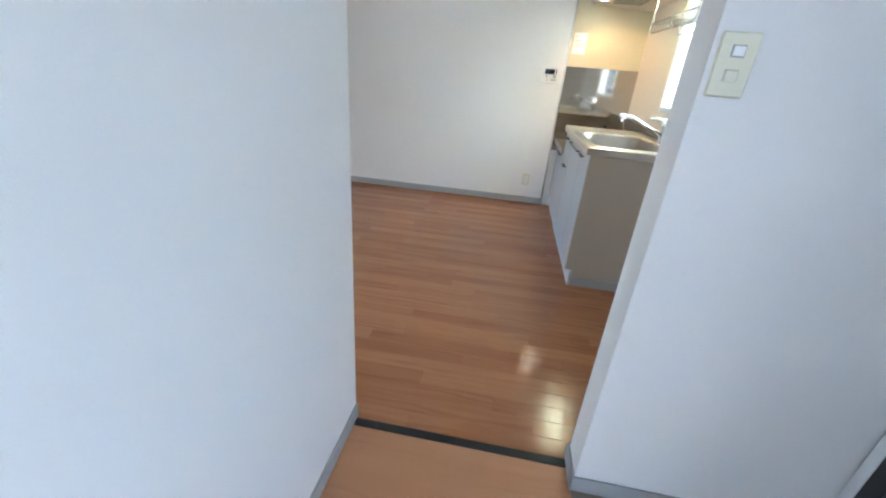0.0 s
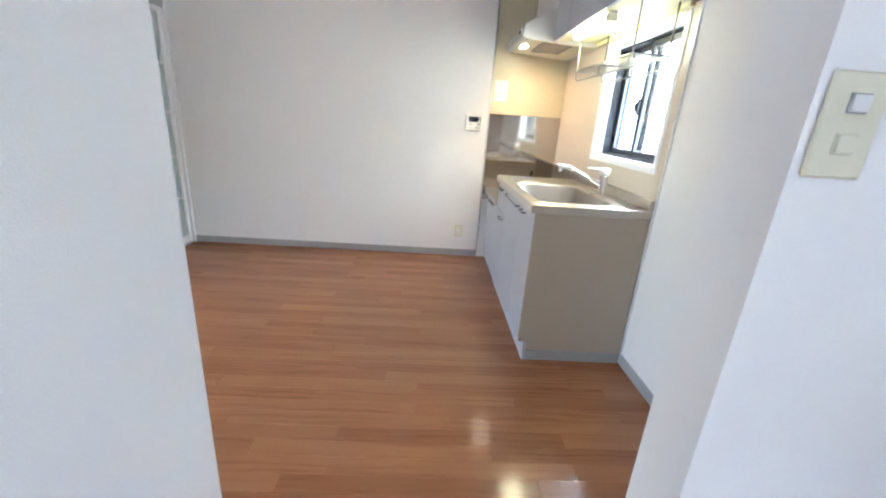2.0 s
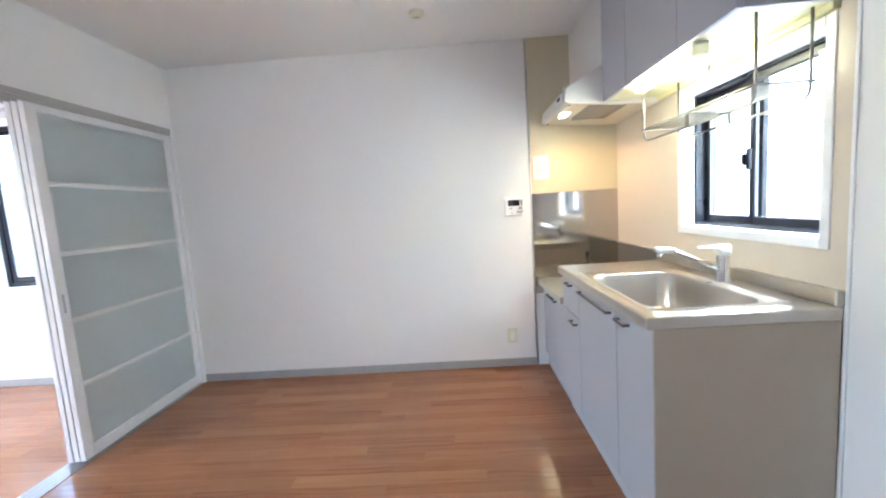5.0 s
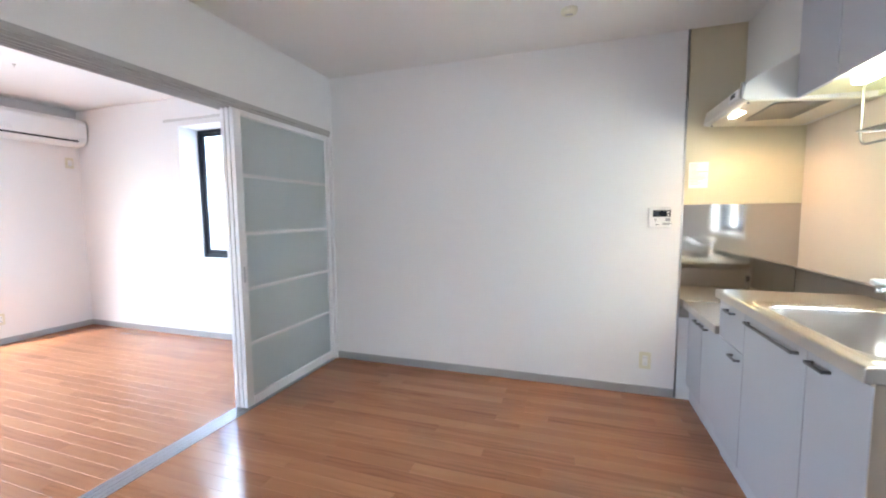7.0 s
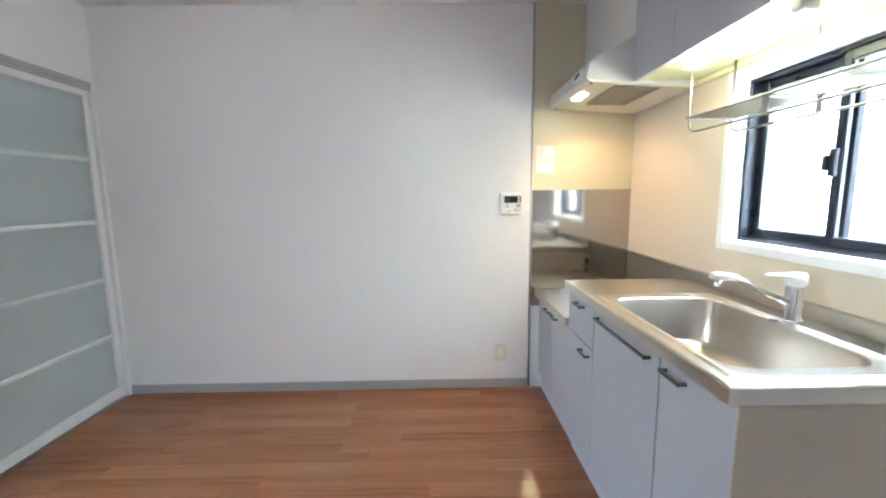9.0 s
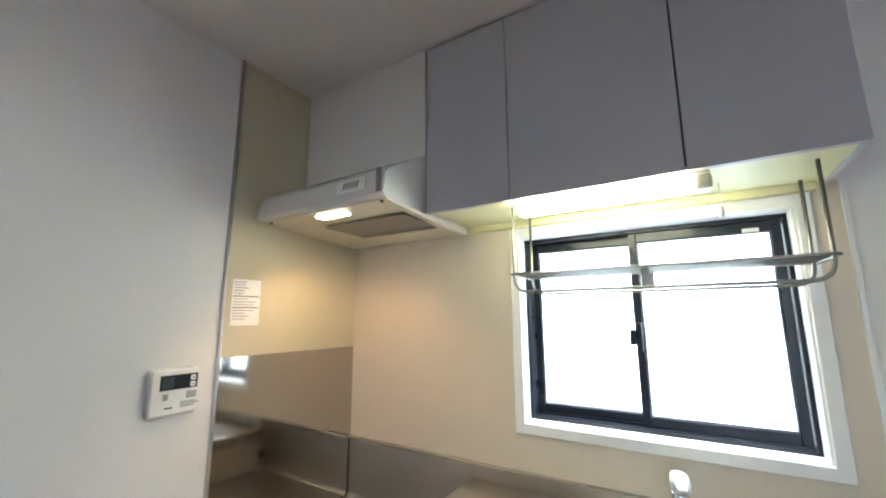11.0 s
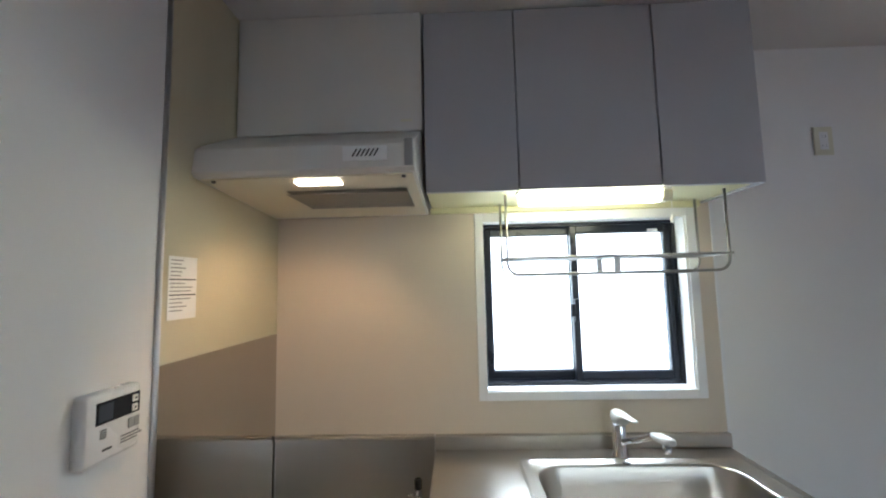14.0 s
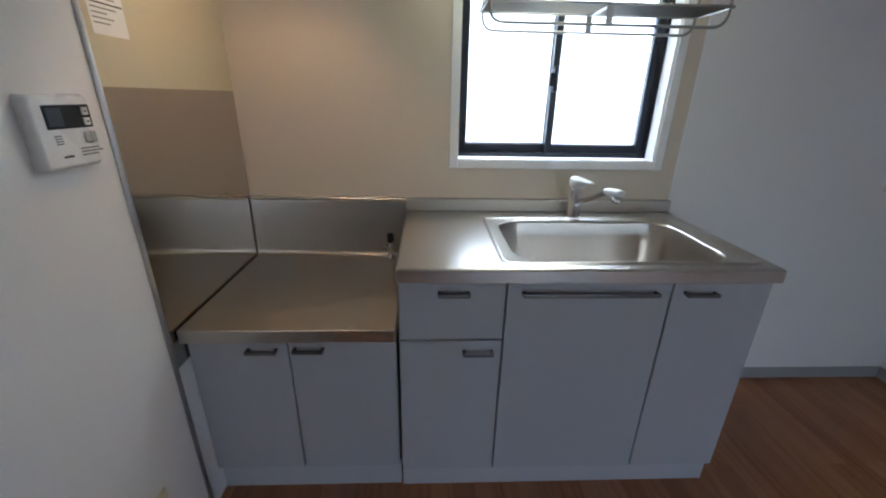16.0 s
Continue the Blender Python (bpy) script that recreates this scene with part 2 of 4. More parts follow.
IVORY = material("ivory_plastic", (0.70, 0.67, 0.52), 0.32, vary=0.03)
WHITEPLASTIC = material("white_plastic", (0.80, 0.80, 0.79), 0.3, vary=0.02)
GREYPLASTIC = material("grey_plastic", (0.33, 0.33, 0.34), 0.4, vary=0.05)
DARKPLASTIC = material("dark_plastic", (0.02, 0.021, 0.025), 0.2, vary=0.1)
LCD = material("dark_display_glass", (0.018, 0.022, 0.032), 0.08, vary=0.1)
# bluish tone paints the kitchen window's reflection on the display
LCD_GLARE = material("window_glare_display", (0.05, 0.065, 0.09), 0.12, vary=0.1)
PAPER = material("white_paper", (0.82, 0.82, 0.80), 0.7, vary=0.02)
INK = material("grey_print", (0.22, 0.22, 0.22), 0.7)
DARKINK = material("black_print", (0.03, 0.03, 0.03), 0.6)
MESH_FILTER = material("greasy_filter_mesh", (0.30, 0.28, 0.25), 0.5, 0.5, vary=0.15, scale=40, bump=0.5, bump_scale=500)
DOORDARK = material("dark_blue_steel_door", (0.012, 0.013, 0.018), 0.35, vary=0.15, scale=5, bump=0.1)
SIDING = material("white_metal_siding", (0.80, 0.82, 0.84), 0.5, vary=0.03, scale=1.5)
BALCONY = material("pale_blue_grey_panel", (0.42, 0.47, 0.53), 0.6, vary=0.06, scale=3)
CONCRETE = material("grey_concrete", (0.35, 0.35, 0.34), 0.8, vary=0.1, scale=3, bump=0.3)
GLASS = clear_glass("window_glass")
FROST = frosted_sheet("milky_acrylic", (0.71, 0.765, 0.775))
TUBE_GLOW = material("fluorescent_diffuser", (0.9, 0.9, 0.8), 0.4, emit=(1.0, 0.94, 0.60), power=3.2)
BULB_GLOW = material("hood_lamp_lens", (0.9, 0.85, 0.75), 0.4, emit=(1.0, 0.84, 0.60), power=3.5)


# ---- building helpers ----
def add_box(bm, x0, x1, y0, y1, z0, z1, bevel=0.0, seg=1):
    got = bmesh.ops.create_cube(bm, size=1.0)["verts"]
    for v in got:
        v.co = Vector((x0 + (v.co.x + 0.5) * (x1 - x0), y0 + (v.co.y + 0.5) * (y1 - y0), z0 + (v.co.z + 0.5) * (z1 - z0)))
    if bevel:
        edges = list({e for v in got for e in v.link_edges})
        bmesh.ops.bevel(bm, geom=edges, offset=bevel, segments=seg, affect="EDGES", profile=0.5)
    return bm


def box(*a, **k):
    return add_box(bmesh.new(), *a, **k)


def add_tube(bm, points, r, seg=8, closed=False):
    pts = [Vector(p) for p in points]
    rings, side = [], None
    for i, p in enumerate(pts):
        a = pts[i - 1] if i or closed else p
        b = pts[(i + 1) % len(pts)] if i < len(pts) - 1 or closed else p
        way = (b - a).normalized()
        if side is None:
            side = way.orthogonal().normalized()
        side = (side - way * side.dot(way)).normalized()
        up = way.cross(side)
        rings.append([bm.verts.new(p + r * (math.cos(t) * side + math.sin(t) * up)) for t in [2 * math.pi * k / seg for k in range(seg)]])
    last = len(rings) if closed else len(rings) - 1
    for i in range(last):
        p, q = rings[i], rings[(i + 1) % len(rings)]
        for k in range(seg):
            bm.faces.new((p[k], p[(k + 1) % seg], q[(k + 1) % seg], q[k])).smooth = True
    if not closed:
        bm.faces.new(rings[0][::-1])
        bm.faces.new(rings[-1])
    return bm


def tube(points, r, seg=8, closed=False):
    return add_tube(bmesh.new(), points, r, seg, closed)


def round_corners(points, r, steps=5):
    """A polyline with its inner corners rounded."""
    pts = [Vector(p) for p in points]
    out = [pts[0]]
    for a, b, c in zip(pts, pts[1:], pts[2:]):
        u, v = (a - b).normalized(), (c - b).normalized()
        p, q = b + u * r, b + v * r
        for k in range(steps + 1):
            t = k / steps
            out.append(p * (1 - t) ** 2 + b * 2 * t * (1 - t) + q * t * t)
    return out + [pts[-1]]


def add_lathe(bm, profile, centre, axis="z", seg=24, sharp=False):
    c = Vector(centre)
    rings = []
    for r, h in profile:
        ring = []
        for k in range(seg):
            t = 2 * math.pi * k / seg
            u, v = r * math.cos(t), r * math.sin(t)
            ring.append(bm.verts.new(c + Vector({"z": (u, v, h), "x": (h, u, v), "y": (v, h, u)}[axis])))
        rings.append(ring)
    for p, q in zip(rings, rings[1:]):
        for k in range(seg):
            bm.faces.new((p[k], p[(k + 1) % seg], q[(k + 1) % seg], q[k])).smooth = not sharp
    bm.faces.new(rings[0][::-1])
    bm.faces.new(rings[-1])
    return bm


def lathe(*a, **k):
    return add_lathe(bmesh.new(), *a, **k)


def rounded_loop(x0, x1, y0, y1, r, z, steps=6):
    pts = []
    for cx, cy, a0 in ((x1 - r, y1 - r, 0), (x0 + r, y1 - r, 90), (x0 + r, y0 + r, 180), (x1 - r, y0 + r, 270)):
        for k in range(steps + 1):
            a = radians(a0 + 90 * k / steps)
            pts.append((cx + r * math.cos(a), cy + r * math.sin(a), z))
    return pts


def loft(loops, cap_first=False, cap_last=True, smooth_from=0):
    bm = bmesh.new()
    rings = [[bm.verts.new(p) for p in loop] for loop in loops]
    n = len(rings[0])
    for i, (p, q) in enumerate(zip(rings, rings[1:])):
        for k in range(n):
            bm.faces.new((p[k], p[(k + 1) % n], q[(k + 1) % n], q[k])).smooth = i >= smooth_from
    if cap_first:
        bm.faces.new(rings[0][::-1])
    if cap_last:
        bm.faces.new(rings[-1])
    return bm


def extrude_profile(profile, axis, a, b):
    """A closed outline of (u, v) drawn out from a to b along x or y; u is the other level axis, v is up."""
    bm = bmesh.new()
    put = (lambda u, v, w: (w, u, v)) if axis == "x" else (lambda u, v, w: (u, w, v))
    p = [bm.verts.new(put(u, v, a)) for u, v in profile]
    q = [bm.verts.new(put(u, v, b)) for u, v in profile]
    n = len(p)
    for k in range(n):
        bm.faces.new((p[k], p[(k + 1) % n], q[(k + 1) % n], q[k]))
    bm.faces.new(p[::-1])
    bm.faces.new(q)
    bmesh.ops.recalc_face_normals(bm, faces=bm.faces)
    return bm


def mesh_of(name, bm):
    bmesh.ops.recalc_face_normals(bm, faces=bm.faces)
    me = bpy.data.meshes.new(name)
    bm.to_mesh(me)
    bm.free()
    return me


BASE_OF = {}


def thing(name, base, label, category, group="", kind=""):
    ob = new(name)
    ob.location = base
    ob.empty_display_size = 0.05
    BASE_OF[ob.name] = Vector(base)
    return tagged(ob, label, category, group, kind)


def part(name, bm, mat, parent, label=""):
    me = mesh_of(name, bm)
    me.materials.append(mat)
    ob = new(name, me)
    ob.parent = parent
    if parent.name in BASE_OF:
        ob.matrix_parent_inverse = Matrix.Translation(-BASE_OF[parent.name])
    return tagged(ob, label)


def solid(name, bm, mat, label, category, kind="", group=""):
    me = mesh_of(name, bm)
    me.materials.append(mat)
    return tagged(new(name, me), label, category, group, kind)


def wall(name, axis, level, thick, u0, u1, z0, z1, holes, mat, label, category="wall"):
    """A wall whose face lies at level on the axis and whose body reaches to level + thick, with openings (u0, u1, z0, z1) through it."""
    us = sorted({u0, u1, *[h[0] for h in holes], *[h[1] for h in holes]})
    vs = sorted({z0, z1, *[h[2] for h in holes], *[h[3] for h in holes]})
    us, vs = [u for u in us if u0 <= u <= u1], [v for v in vs if z0 <= v <= z1]
    full = {}
    for i in range(len(us) - 1):
        for j in range(len(vs) - 1):
            cu, cv = (us[i] + us[i + 1]) / 2, (vs[j] + vs[j + 1]) / 2
            full[i, j] = not any(h[0] < cu < h[1] and h[2] < cv < h[3] for h in holes)
    bm, made = bmesh.new(), {}

    def v(i, j, side):
        key = (i, j, side)
        if key not in made:
            w = level + thick * side
            made[key] = bm.verts.new((w, us[i], vs[j]) if axis == "x" else (us[i], w, vs[j]))
        return made[key]

    for (i, j), yes in full.items():
        if not yes:
            continue
        for s in (0, 1):
            bm.faces.new((v(i, j, s), v(i + 1, j, s), v(i + 1, j + 1, s), v(i, j + 1, s)))
        for di, dj, a, b in ((-1, 0, (i, j), (i, j + 1)), (1, 0, (i + 1, j), (i + 1, j + 1)), (0, -1, (i, j), (i + 1, j)), (0, 1, (i, j + 1), (i + 1, j + 1))):
            if not full.get((i + di, j + dj), False):
                bm.faces.new((v(*a, 0), v(*b, 0), v(*b, 1), v(*a, 1)))
    return solid(name, bm, mat, label, category, "structure")


# ---- shell ----
TOP = 2.36
XE, YN, YS = 1.115, 5.0, 2.03          # kitchen: outer wall, far wall, near wall
XP, XP2 = -2.10, -2.235                # partition to the bedroom
BX, BY, BTOP = -5.48, 5.10, 2.42       # bedroom: balcony wall, far wall, ceiling
BS = 0.55                              # bedroom: near wall

# third hole is an unseen opening, added to let light into the hall
wall("wall_east", "x", XE, 0.15, -0.72, 5.15, -0.15, 2.6, [(3.41, 4.185, 1.055, 1.70), (0.95, 1.875, -0.15, 2.0), (-0.45, 0.35, 0.3, 1.95)], WALL, "white papered outer wall with kitchen window", "wall")
wall("wall_north", "y", YN, 0.15, XP, XE, 0.0, 2.6, [], WALL, "plain white papered wall", "wall")
wall("wall_west", "x", XP, XP2 - XP, YS, YN + 0.25, 0.0, 2.6, [(YS + 0.005, YN, 0.0, 1.910)], WALL, "white papered partition with wide sliding door opening", "wall")
wall("wall_south", "y", YS, -0.12, XP2, -0.45, 0.0, 2.6, [], WALL, "plain white papered wall", "wall")
wall("wall_hall_west", "x", -0.33, -0.12, -0.6, YS, 0.0, 2.6, [], WALL, "white papered hall wall", "wall")
wall("wall_hall_east", "y", 1.915, YS - 1.915, 0.43, XE, -0.15, 2.6, [], WALL, "short white papered partition with light switch", "wall")
wall("wall_hall_south", "y", -0.6, -0.12, -0.45, XE, -0.15, 2.6, [], WALL, "plain white hall wall", "wall")
wall("wall_bedroom_north", "y", BY, 0.27, BX, XP2, 0.0, 2.6, [(-3.94, -2.9, 0.80, 2.14)], WALL, "white papered bedroom wall with window", "wall")
wall("wall_bedroom_west", "x", BX, -0.16, 0.43, BY + 0.27, -0.15, 2.6, [(0.9, 3.96, 0.0, 2.0)], WALL, "white papered bedroom wall with balcony window", "wall")
wall("wall_bedroom_south", "y", BS, -0.12, BX, XP2, 0.0, 2.6, [], WALL, "plain white papered bedroom wall", "wall")
wall("wall_bedroom_east", "x", XP2, XP - XP2, BS - 0.12, YS - 0.12, 0.0, 2.6, [], WALL, "plain white papered bedroom wall", "wall")
solid("ceiling", box(XP, XE, YS, YN, TOP, TOP + 0.1), CEIL, "white papered kitchen ceiling", "ceiling", "structure")
solid("ceiling_hall", box(-0.33, XE, -0.6, YS - 0.115, TOP, TOP + 0.1), CEIL, "white papered hall ceiling", "ceiling", "structure")
solid("ceiling_opening", box(-0.33, 0.43, YS - 0.115, YS, TOP, TOP + 0.1), CEIL, "white ceiling over the hall opening", "ceiling", "structure")
solid("ceiling_bedroom", box(BX, XP2, BS, BY, BTOP, BTOP + 0.1), CEIL, "white papered bedroom ceiling", "ceiling", "structure")
solid("roof", box(-5.7, 1.3, -0.8, 5.42, 2.6, 2.75), CONCRETE, "flat grey slab over the flat", "roof", "structure")
solid("floor_hall", box(-0.33, 0.43, -0.6, 1.985, -0.03, 0.0), HALL_WOOD, "pale orange wood-look hall floor", "floor", "structure")
solid("floor_entrance", box(0.43, XE, -0.6, 1.915, -0.15, -0.006), ENTRY, "brown entrance floor by the door", "floor", "structure")
solid("threshold", box(-0.325, 0.425, 1.985, 2.018, -0.03, 0.004, bevel=0.002), BLACK, "black strip between hall and kitchen floors", "threshold", "structure")
solid("subfloor", box(-5.6, XE, 1.99, 5.3, -0.15, -0.014), CONCRETE, "floor slab under the boards", "floor", "structure")
solid("subfloor_bedroom", box(-5.6, XP2, BS - 0.12, 1.99, -0.15, -0.014), CONCRETE, "floor slab under the bedroom boards", "floor", "structure")
solid("ground", box(-400, 400, -400, 400, -0.4, -0.3), CONCRETE, "grey paved ground outside", "ground", "structure")

H = 0.06
for a in ((XP + 0.002, 0.488, YN - 0.008, YN), (XE - 0.008, XE, YS, 3.300), (0.43, XE - 0.008, YS, YS + 0.008), (XP, -0.33, YS, YS + 0.008),
          (-0.33, -0.322, -0.6, YS), (0.422, XE, 1.907, 1.915), (0.422, 0.43, 1.915, YS + 0.008),
          (BX, XP2, BY - 0.008, BY), (BX, BX + 0.008, 4.03, BY - 0.008), (BX, XP2, BS, BS + 0.008), (XP2 - 0.008, XP2, BS + 0.008, YS)):
    solid("baseboard", box(a[0], a[1], a[2], a[3], 0.0, H, bevel=0.002), BASE, "grey vinyl baseboard along the wall", "baseboard", "structure")


# ---- windows and doors ----
def frame_bars(bm, axis, d0, d1, u0, u1, z0, z1, left, right, bottom, top, bevel=0.002):
    """Four butted bars round an opening in the plane of the axis."""
    def put(ua, ub, za, zb):
        if axis == "x":
            add_box(bm, d0, d1, ua, ub, za, zb, bevel)
        else:
            add_box(bm, ua, ub, d0, d1, za, zb, bevel)
    put(u0, u0 + left, z0, z1)
    put(u1 - right, u1, z0, z1)
    put(u0 + left, u1 - right, z0, z0 + bottom)
    put(u0 + left, u1 - right, z1 - top, z1)
    return bm


def sash_part(parent, axis, d0, d1, u0, u1, z0, z1, stile, bottom, top):
    s = part("sash", frame_bars(bmesh.new(), axis, d0, d1, u0, u1, z0, z1, stile, stile, bottom, top), SASH, parent)
    mid = (d0 + d1) / 2
    a = (u0 + stile - 0.004, u1 - stile + 0.004, z0 + bottom - 0.004, z1 - top + 0.004)
    pane = part("pane", box(mid - 0.0025, mid + 0.0025, *a) if axis == "x" else box(a[0], a[1], mid - 0.0025, mid + 0.0025, a[2], a[3]), GLASS, s, "clear glass pane")
    pane.visible_shadow = False
    g = frame_bars(bmesh.new(), axis, mid - 0.006, mid + 0.006, u0 + stile - 0.002, u1 - stile + 0.002, z0 + bottom - 0.002, z1 - top + 0.002, 0.006, 0.006, 0.006, 0.006, 0)
    part("gasket", g, RUBBER, s, "grey rubber gasket")
    return s


win = thing("window_1", (1.19, 3.8, 1.05), "black aluminium sliding window in a white casing above the sink", "window", kind="structure")
part("casing", frame_bars(bmesh.new(), "x", XE - 0.008, XE + 0.002, 3.370, 4.216, 1.02, 1.735, 0.034, 0.034, 0.034, 0.034), TRIM, win, "white painted casing")
part("lining", frame_bars(bmesh.new(), "x", XE + 0.002, 1.175, 3.402, 4.192, 1.048, 1.708, 0.009, 0.009, 0.009, 0.009, 0), TRIM, win, "white reveal lining")
part("window_frame", frame_bars(bmesh.new(), "x", 1.175, 1.275, 3.402, 4.192, 1.048, 1.708, 0.020, 0.020, 0.020, 0.022), SASH, win, "black outer frame")
part("sill_track", add_box(box(1.178, 1.184, 3.424, 4.17, 1.068, 1.074), 1.214, 1.218, 3.424, 4.17, 1.068, 1.076), SASH, win)
sash_part(win, "x", 1.188, 1.212, 3.424, 3.825, 1.070, 1.686, 0.024, 0.034, 0.030)
sash_part(win, "x", 1.222, 1.246, 3.797, 4.170, 1.070, 1.686, 0.024, 0.034, 0.030)
latch = add_box(box(1.170, 1.188, 3.803, 3.823, 1.302, 1.392, bevel=0.004, seg=2), 1.164, 1.180, 3.822, 3.840, 1.322, 1.372, 0.004, 2)
part("latch", latch, SASH, win, "black crescent latch")
part("window_tag", box(1.186, 1.188, 3.475, 3.515, 1.655, 1.667), PAPER, win, "small white sticker")

win = thing("window_2", (-3.42, 5.2, 0.8), "black framed bedroom window with white reveal and sill", "window", kind="structure")
part("window_frame", frame_bars(bmesh.new(), "y", 5.305, 5.37, -3.94, -2.9, 0.80, 2.14, 0.035, 0.035, 0.04, 0.035), SASH, win)
sash_part(win, "y", 5.315, 5.335, -3.90, -3.40, 0.84, 2.105, 0.032, 0.045, 0.032)
sash_part(win, "y", 5.342, 5.362, -3.44, -2.94, 0.84, 2.105, 0.032, 0.045, 0.032)
part("window_sill", box(-3.97, -2.87, 5.085, 5.305, 0.782, 0.802, bevel=0.003), TRIM, win, "white window sill")

win = thing("window_3", (-5.5, 3.0, 0.0), "tall black framed sliding balcony window", "window", kind="structure")
part("casing", frame_bars(bmesh.new(), "x", BX - 0.002, BX + 0.012, 0.84, 4.02, 0.0, 2.06, 0.06, 0.06, 0.004, 0.06), TRIM, win, "white casing")
part("window_frame", frame_bars(bmesh.new(), "x", -5.60, -5.50, 0.9, 3.96, 0.0, 2.0, 0.04, 0.04, 0.03, 0.04), SASH, win)
for y0, y1, d in ((0.94, 1.72, -5.58), (1.68, 2.43, -5.54), (2.43, 3.18, -5.54), (3.14, 3.92, -5.58)):
    sash_part(win, "x", d, d + 0.025, y0, y1, 0.03, 1.96, 0.04, 0.06, 0.04)


def curtain_rail(base, axis, a, b, z, wall_at, out):
    t = thing("curtain_rail", base, "slim white curtain rail on the wall above the window", "curtain rail")
    d = wall_at + out
    if axis == "x":
        part("rail", box(a, b, d - 0.006, d + 0.006, z - 0.011, z + 0.011, bevel=0.002), RAILGREY, t)
        for u in (a + 0.06, (a + b) / 2, b - 0.06):
            part("bracket", box(u - 0.012, u + 0.012, min(d, wall_at), max(d, wall_at), z + 0.011, z + 0.017), RAILGREY, t)
        part("end_cap", box(a - 0.014, a, d - 0.010, d + 0.010, z - 0.015, z + 0.015, bevel=0.003), WHITEPLASTIC, t)
    else:
        part("rail", box(d - 0.006, d + 0.006, a, b, z - 0.011, z + 0.011, bevel=0.002), RAILGREY, t)
        for u in (a + 0.06, (a + b) / 2, b - 0.06):
            part("bracket", box(min(d, wall_at), max(d, wall_at), u - 0.012, u + 0.012, z + 0.011, z + 0.017), RAILGREY, t)
        part("end_cap", box(d - 0.010, d + 0.010, b, b + 0.014, z - 0.015, z + 0.015, bevel=0.003), WHITEPLASTIC, t)


curtain_rail((-3.42, BY - 0.06, 2.2), "x", -4.06, -2.78, 2.185, BY, -0.06)
curtain_rail((BX + 0.06, 2.4, 2.2), "y", 0.80, 4.10, 2.17, BX, 0.06)

# sliding doors, three leaves stacked at the far end
LEAF_Z = 1.895


def sliding_door(x, y0, y1):
    t = thing("sliding_door", (x - 0.015, (y0 + y1) / 2, 0.012), "white framed sliding door with five milky panes, pushed open", "sliding door", "bedroom sliding doors")
    part("frame", frame_bars(bmesh.new(), "x", x - 0.029, x, y0, y1, 0.012, LEAF_Z, 0.058, 0.040, 0.062, 0.045, 0.002), TRIM, t, "white painted frame")
    bars = [0.415, 0.77, 1.125, 1.49]
    for z in bars:
        part("glazing_bar", box(x - 0.026, x - 0.004, y0 + 0.058, y1 - 0.04, z - 0.011, z + 0.011, bevel=0.002), TRIM, t)
    edges = [0.074] + [z for b in bars for z in (b - 0.011, b + 0.011)] + [LEAF_Z - 0.045]
    for a, b in zip(edges[::2], edges[1::2]):
        part("pane", box(x - 0.018, x - 0.013, y0 + 0.058, y1 - 0.04, a, b), FROST, t, "milky acrylic pane")
    pull = box(x - 0.001, x + 0.001, y0 + 0.022, y0 + 0.036, 0.82, 0.92, bevel=0.0005)
    part("finger_pull", pull, TRACKMAT, t, "recessed silver finger pull")
    return t


for x, s in ((-2.116, 0.0), (-2.148, 0.003), (-2.180, 0.006)):
    sliding_door(x, 4.005 - s, 4.972)
TK, TB = -2.108, -2.216                # kitchen and bedroom edges of the door track
track = bmesh.new()
add_box(track, TB, TK, YS + 0.005, 4.975, -0.012, 0.0005)
for x in (TK - 0.003, -2.1305, -2.1625, -2.1945, TB + 0.003):
    add_box(track, x - 0.003, x + 0.003, YS + 0.005, 4.975, 0.0005, 0.005, 0.001)
for x in (-2.1305, -2.1625, -2.1945):
    for d in (-0.0105, 0.0105):
        add_box(track, x + d - 0.0025, x + d + 0.0025, YS + 0.005, 4.975, 0.0005, 0.0035)
solid("trim_door_track", track, TRACKMAT, "silver three-groove sliding door track set in the floor", "door track", "structure")
# black strips laid on the plate put the grooves' shade into colour
for x in (-2.1305, -2.1625, -2.1945):
    for d in (-0.0055, 0.0055):
        solid("trim_track_groove", box(x + d - 0.0023, x + d + 0.0023, YS + 0.006, 4.974, 0.0006, 0.0018), BLACK, "black strip that paints a groove's shade on the sliding door track", "door track", "structure")
head = bmesh.new()
add_box(head, XP2 - 0.004, XP + 0.006, YS + 0.005, 4.975, 1.903, 1.932, 0.002)
for x in (-2.106, -2.1465, -2.1785, -2.2105, -2.232):
    add_box(head, x - 0.004, x + 0.004, YS + 0.005, 4.975, 1.884, 1.9045, 0.001)
solid("trim_door_head", head, HEADGREY, "light grey grooved head rail over the sliding doors", "door frame", "structure")
solid("trim_door_jamb", box(XP2 - 0.004, XP + 0.006, 4.975, 4.999, 0.0, 1.932, bevel=0.002), TRIM, "white door jamb at the far wall", "door frame", "structure")

# entrance door
d = thing("door_1", (1.15, 1.41, 0.0), "dark steel entrance door in a dark frame, closed", "door", kind="structure")
part("door_frame", frame_bars(bmesh.new(), "x", 1.10, 1.20, 0.95, 1.873, -0.14, 1.998, 0.045, 0.045, 0.02, 0.05), DOORDARK, d)
leaf = part("door_leaf", box(1.125, 1.165, 0.998, 1.825, -0.118, 1.946, bevel=0.003), DOORDARK, d)
part("door_handle", add_lathe(lathe([(0.026, 0), (0.026, 0.006), (0.012, 0.01), (0.012, 0.04)], (1.085, 1.76, 0.93), "x"), [(0.004, -0.03), (0.022, -0.028), (0.028, -0.012), (0.02, 0.003), (0.012, 0.008)], (1.085, 1.76, 0.93), "x"), CHROME, leaf, "chrome knob")
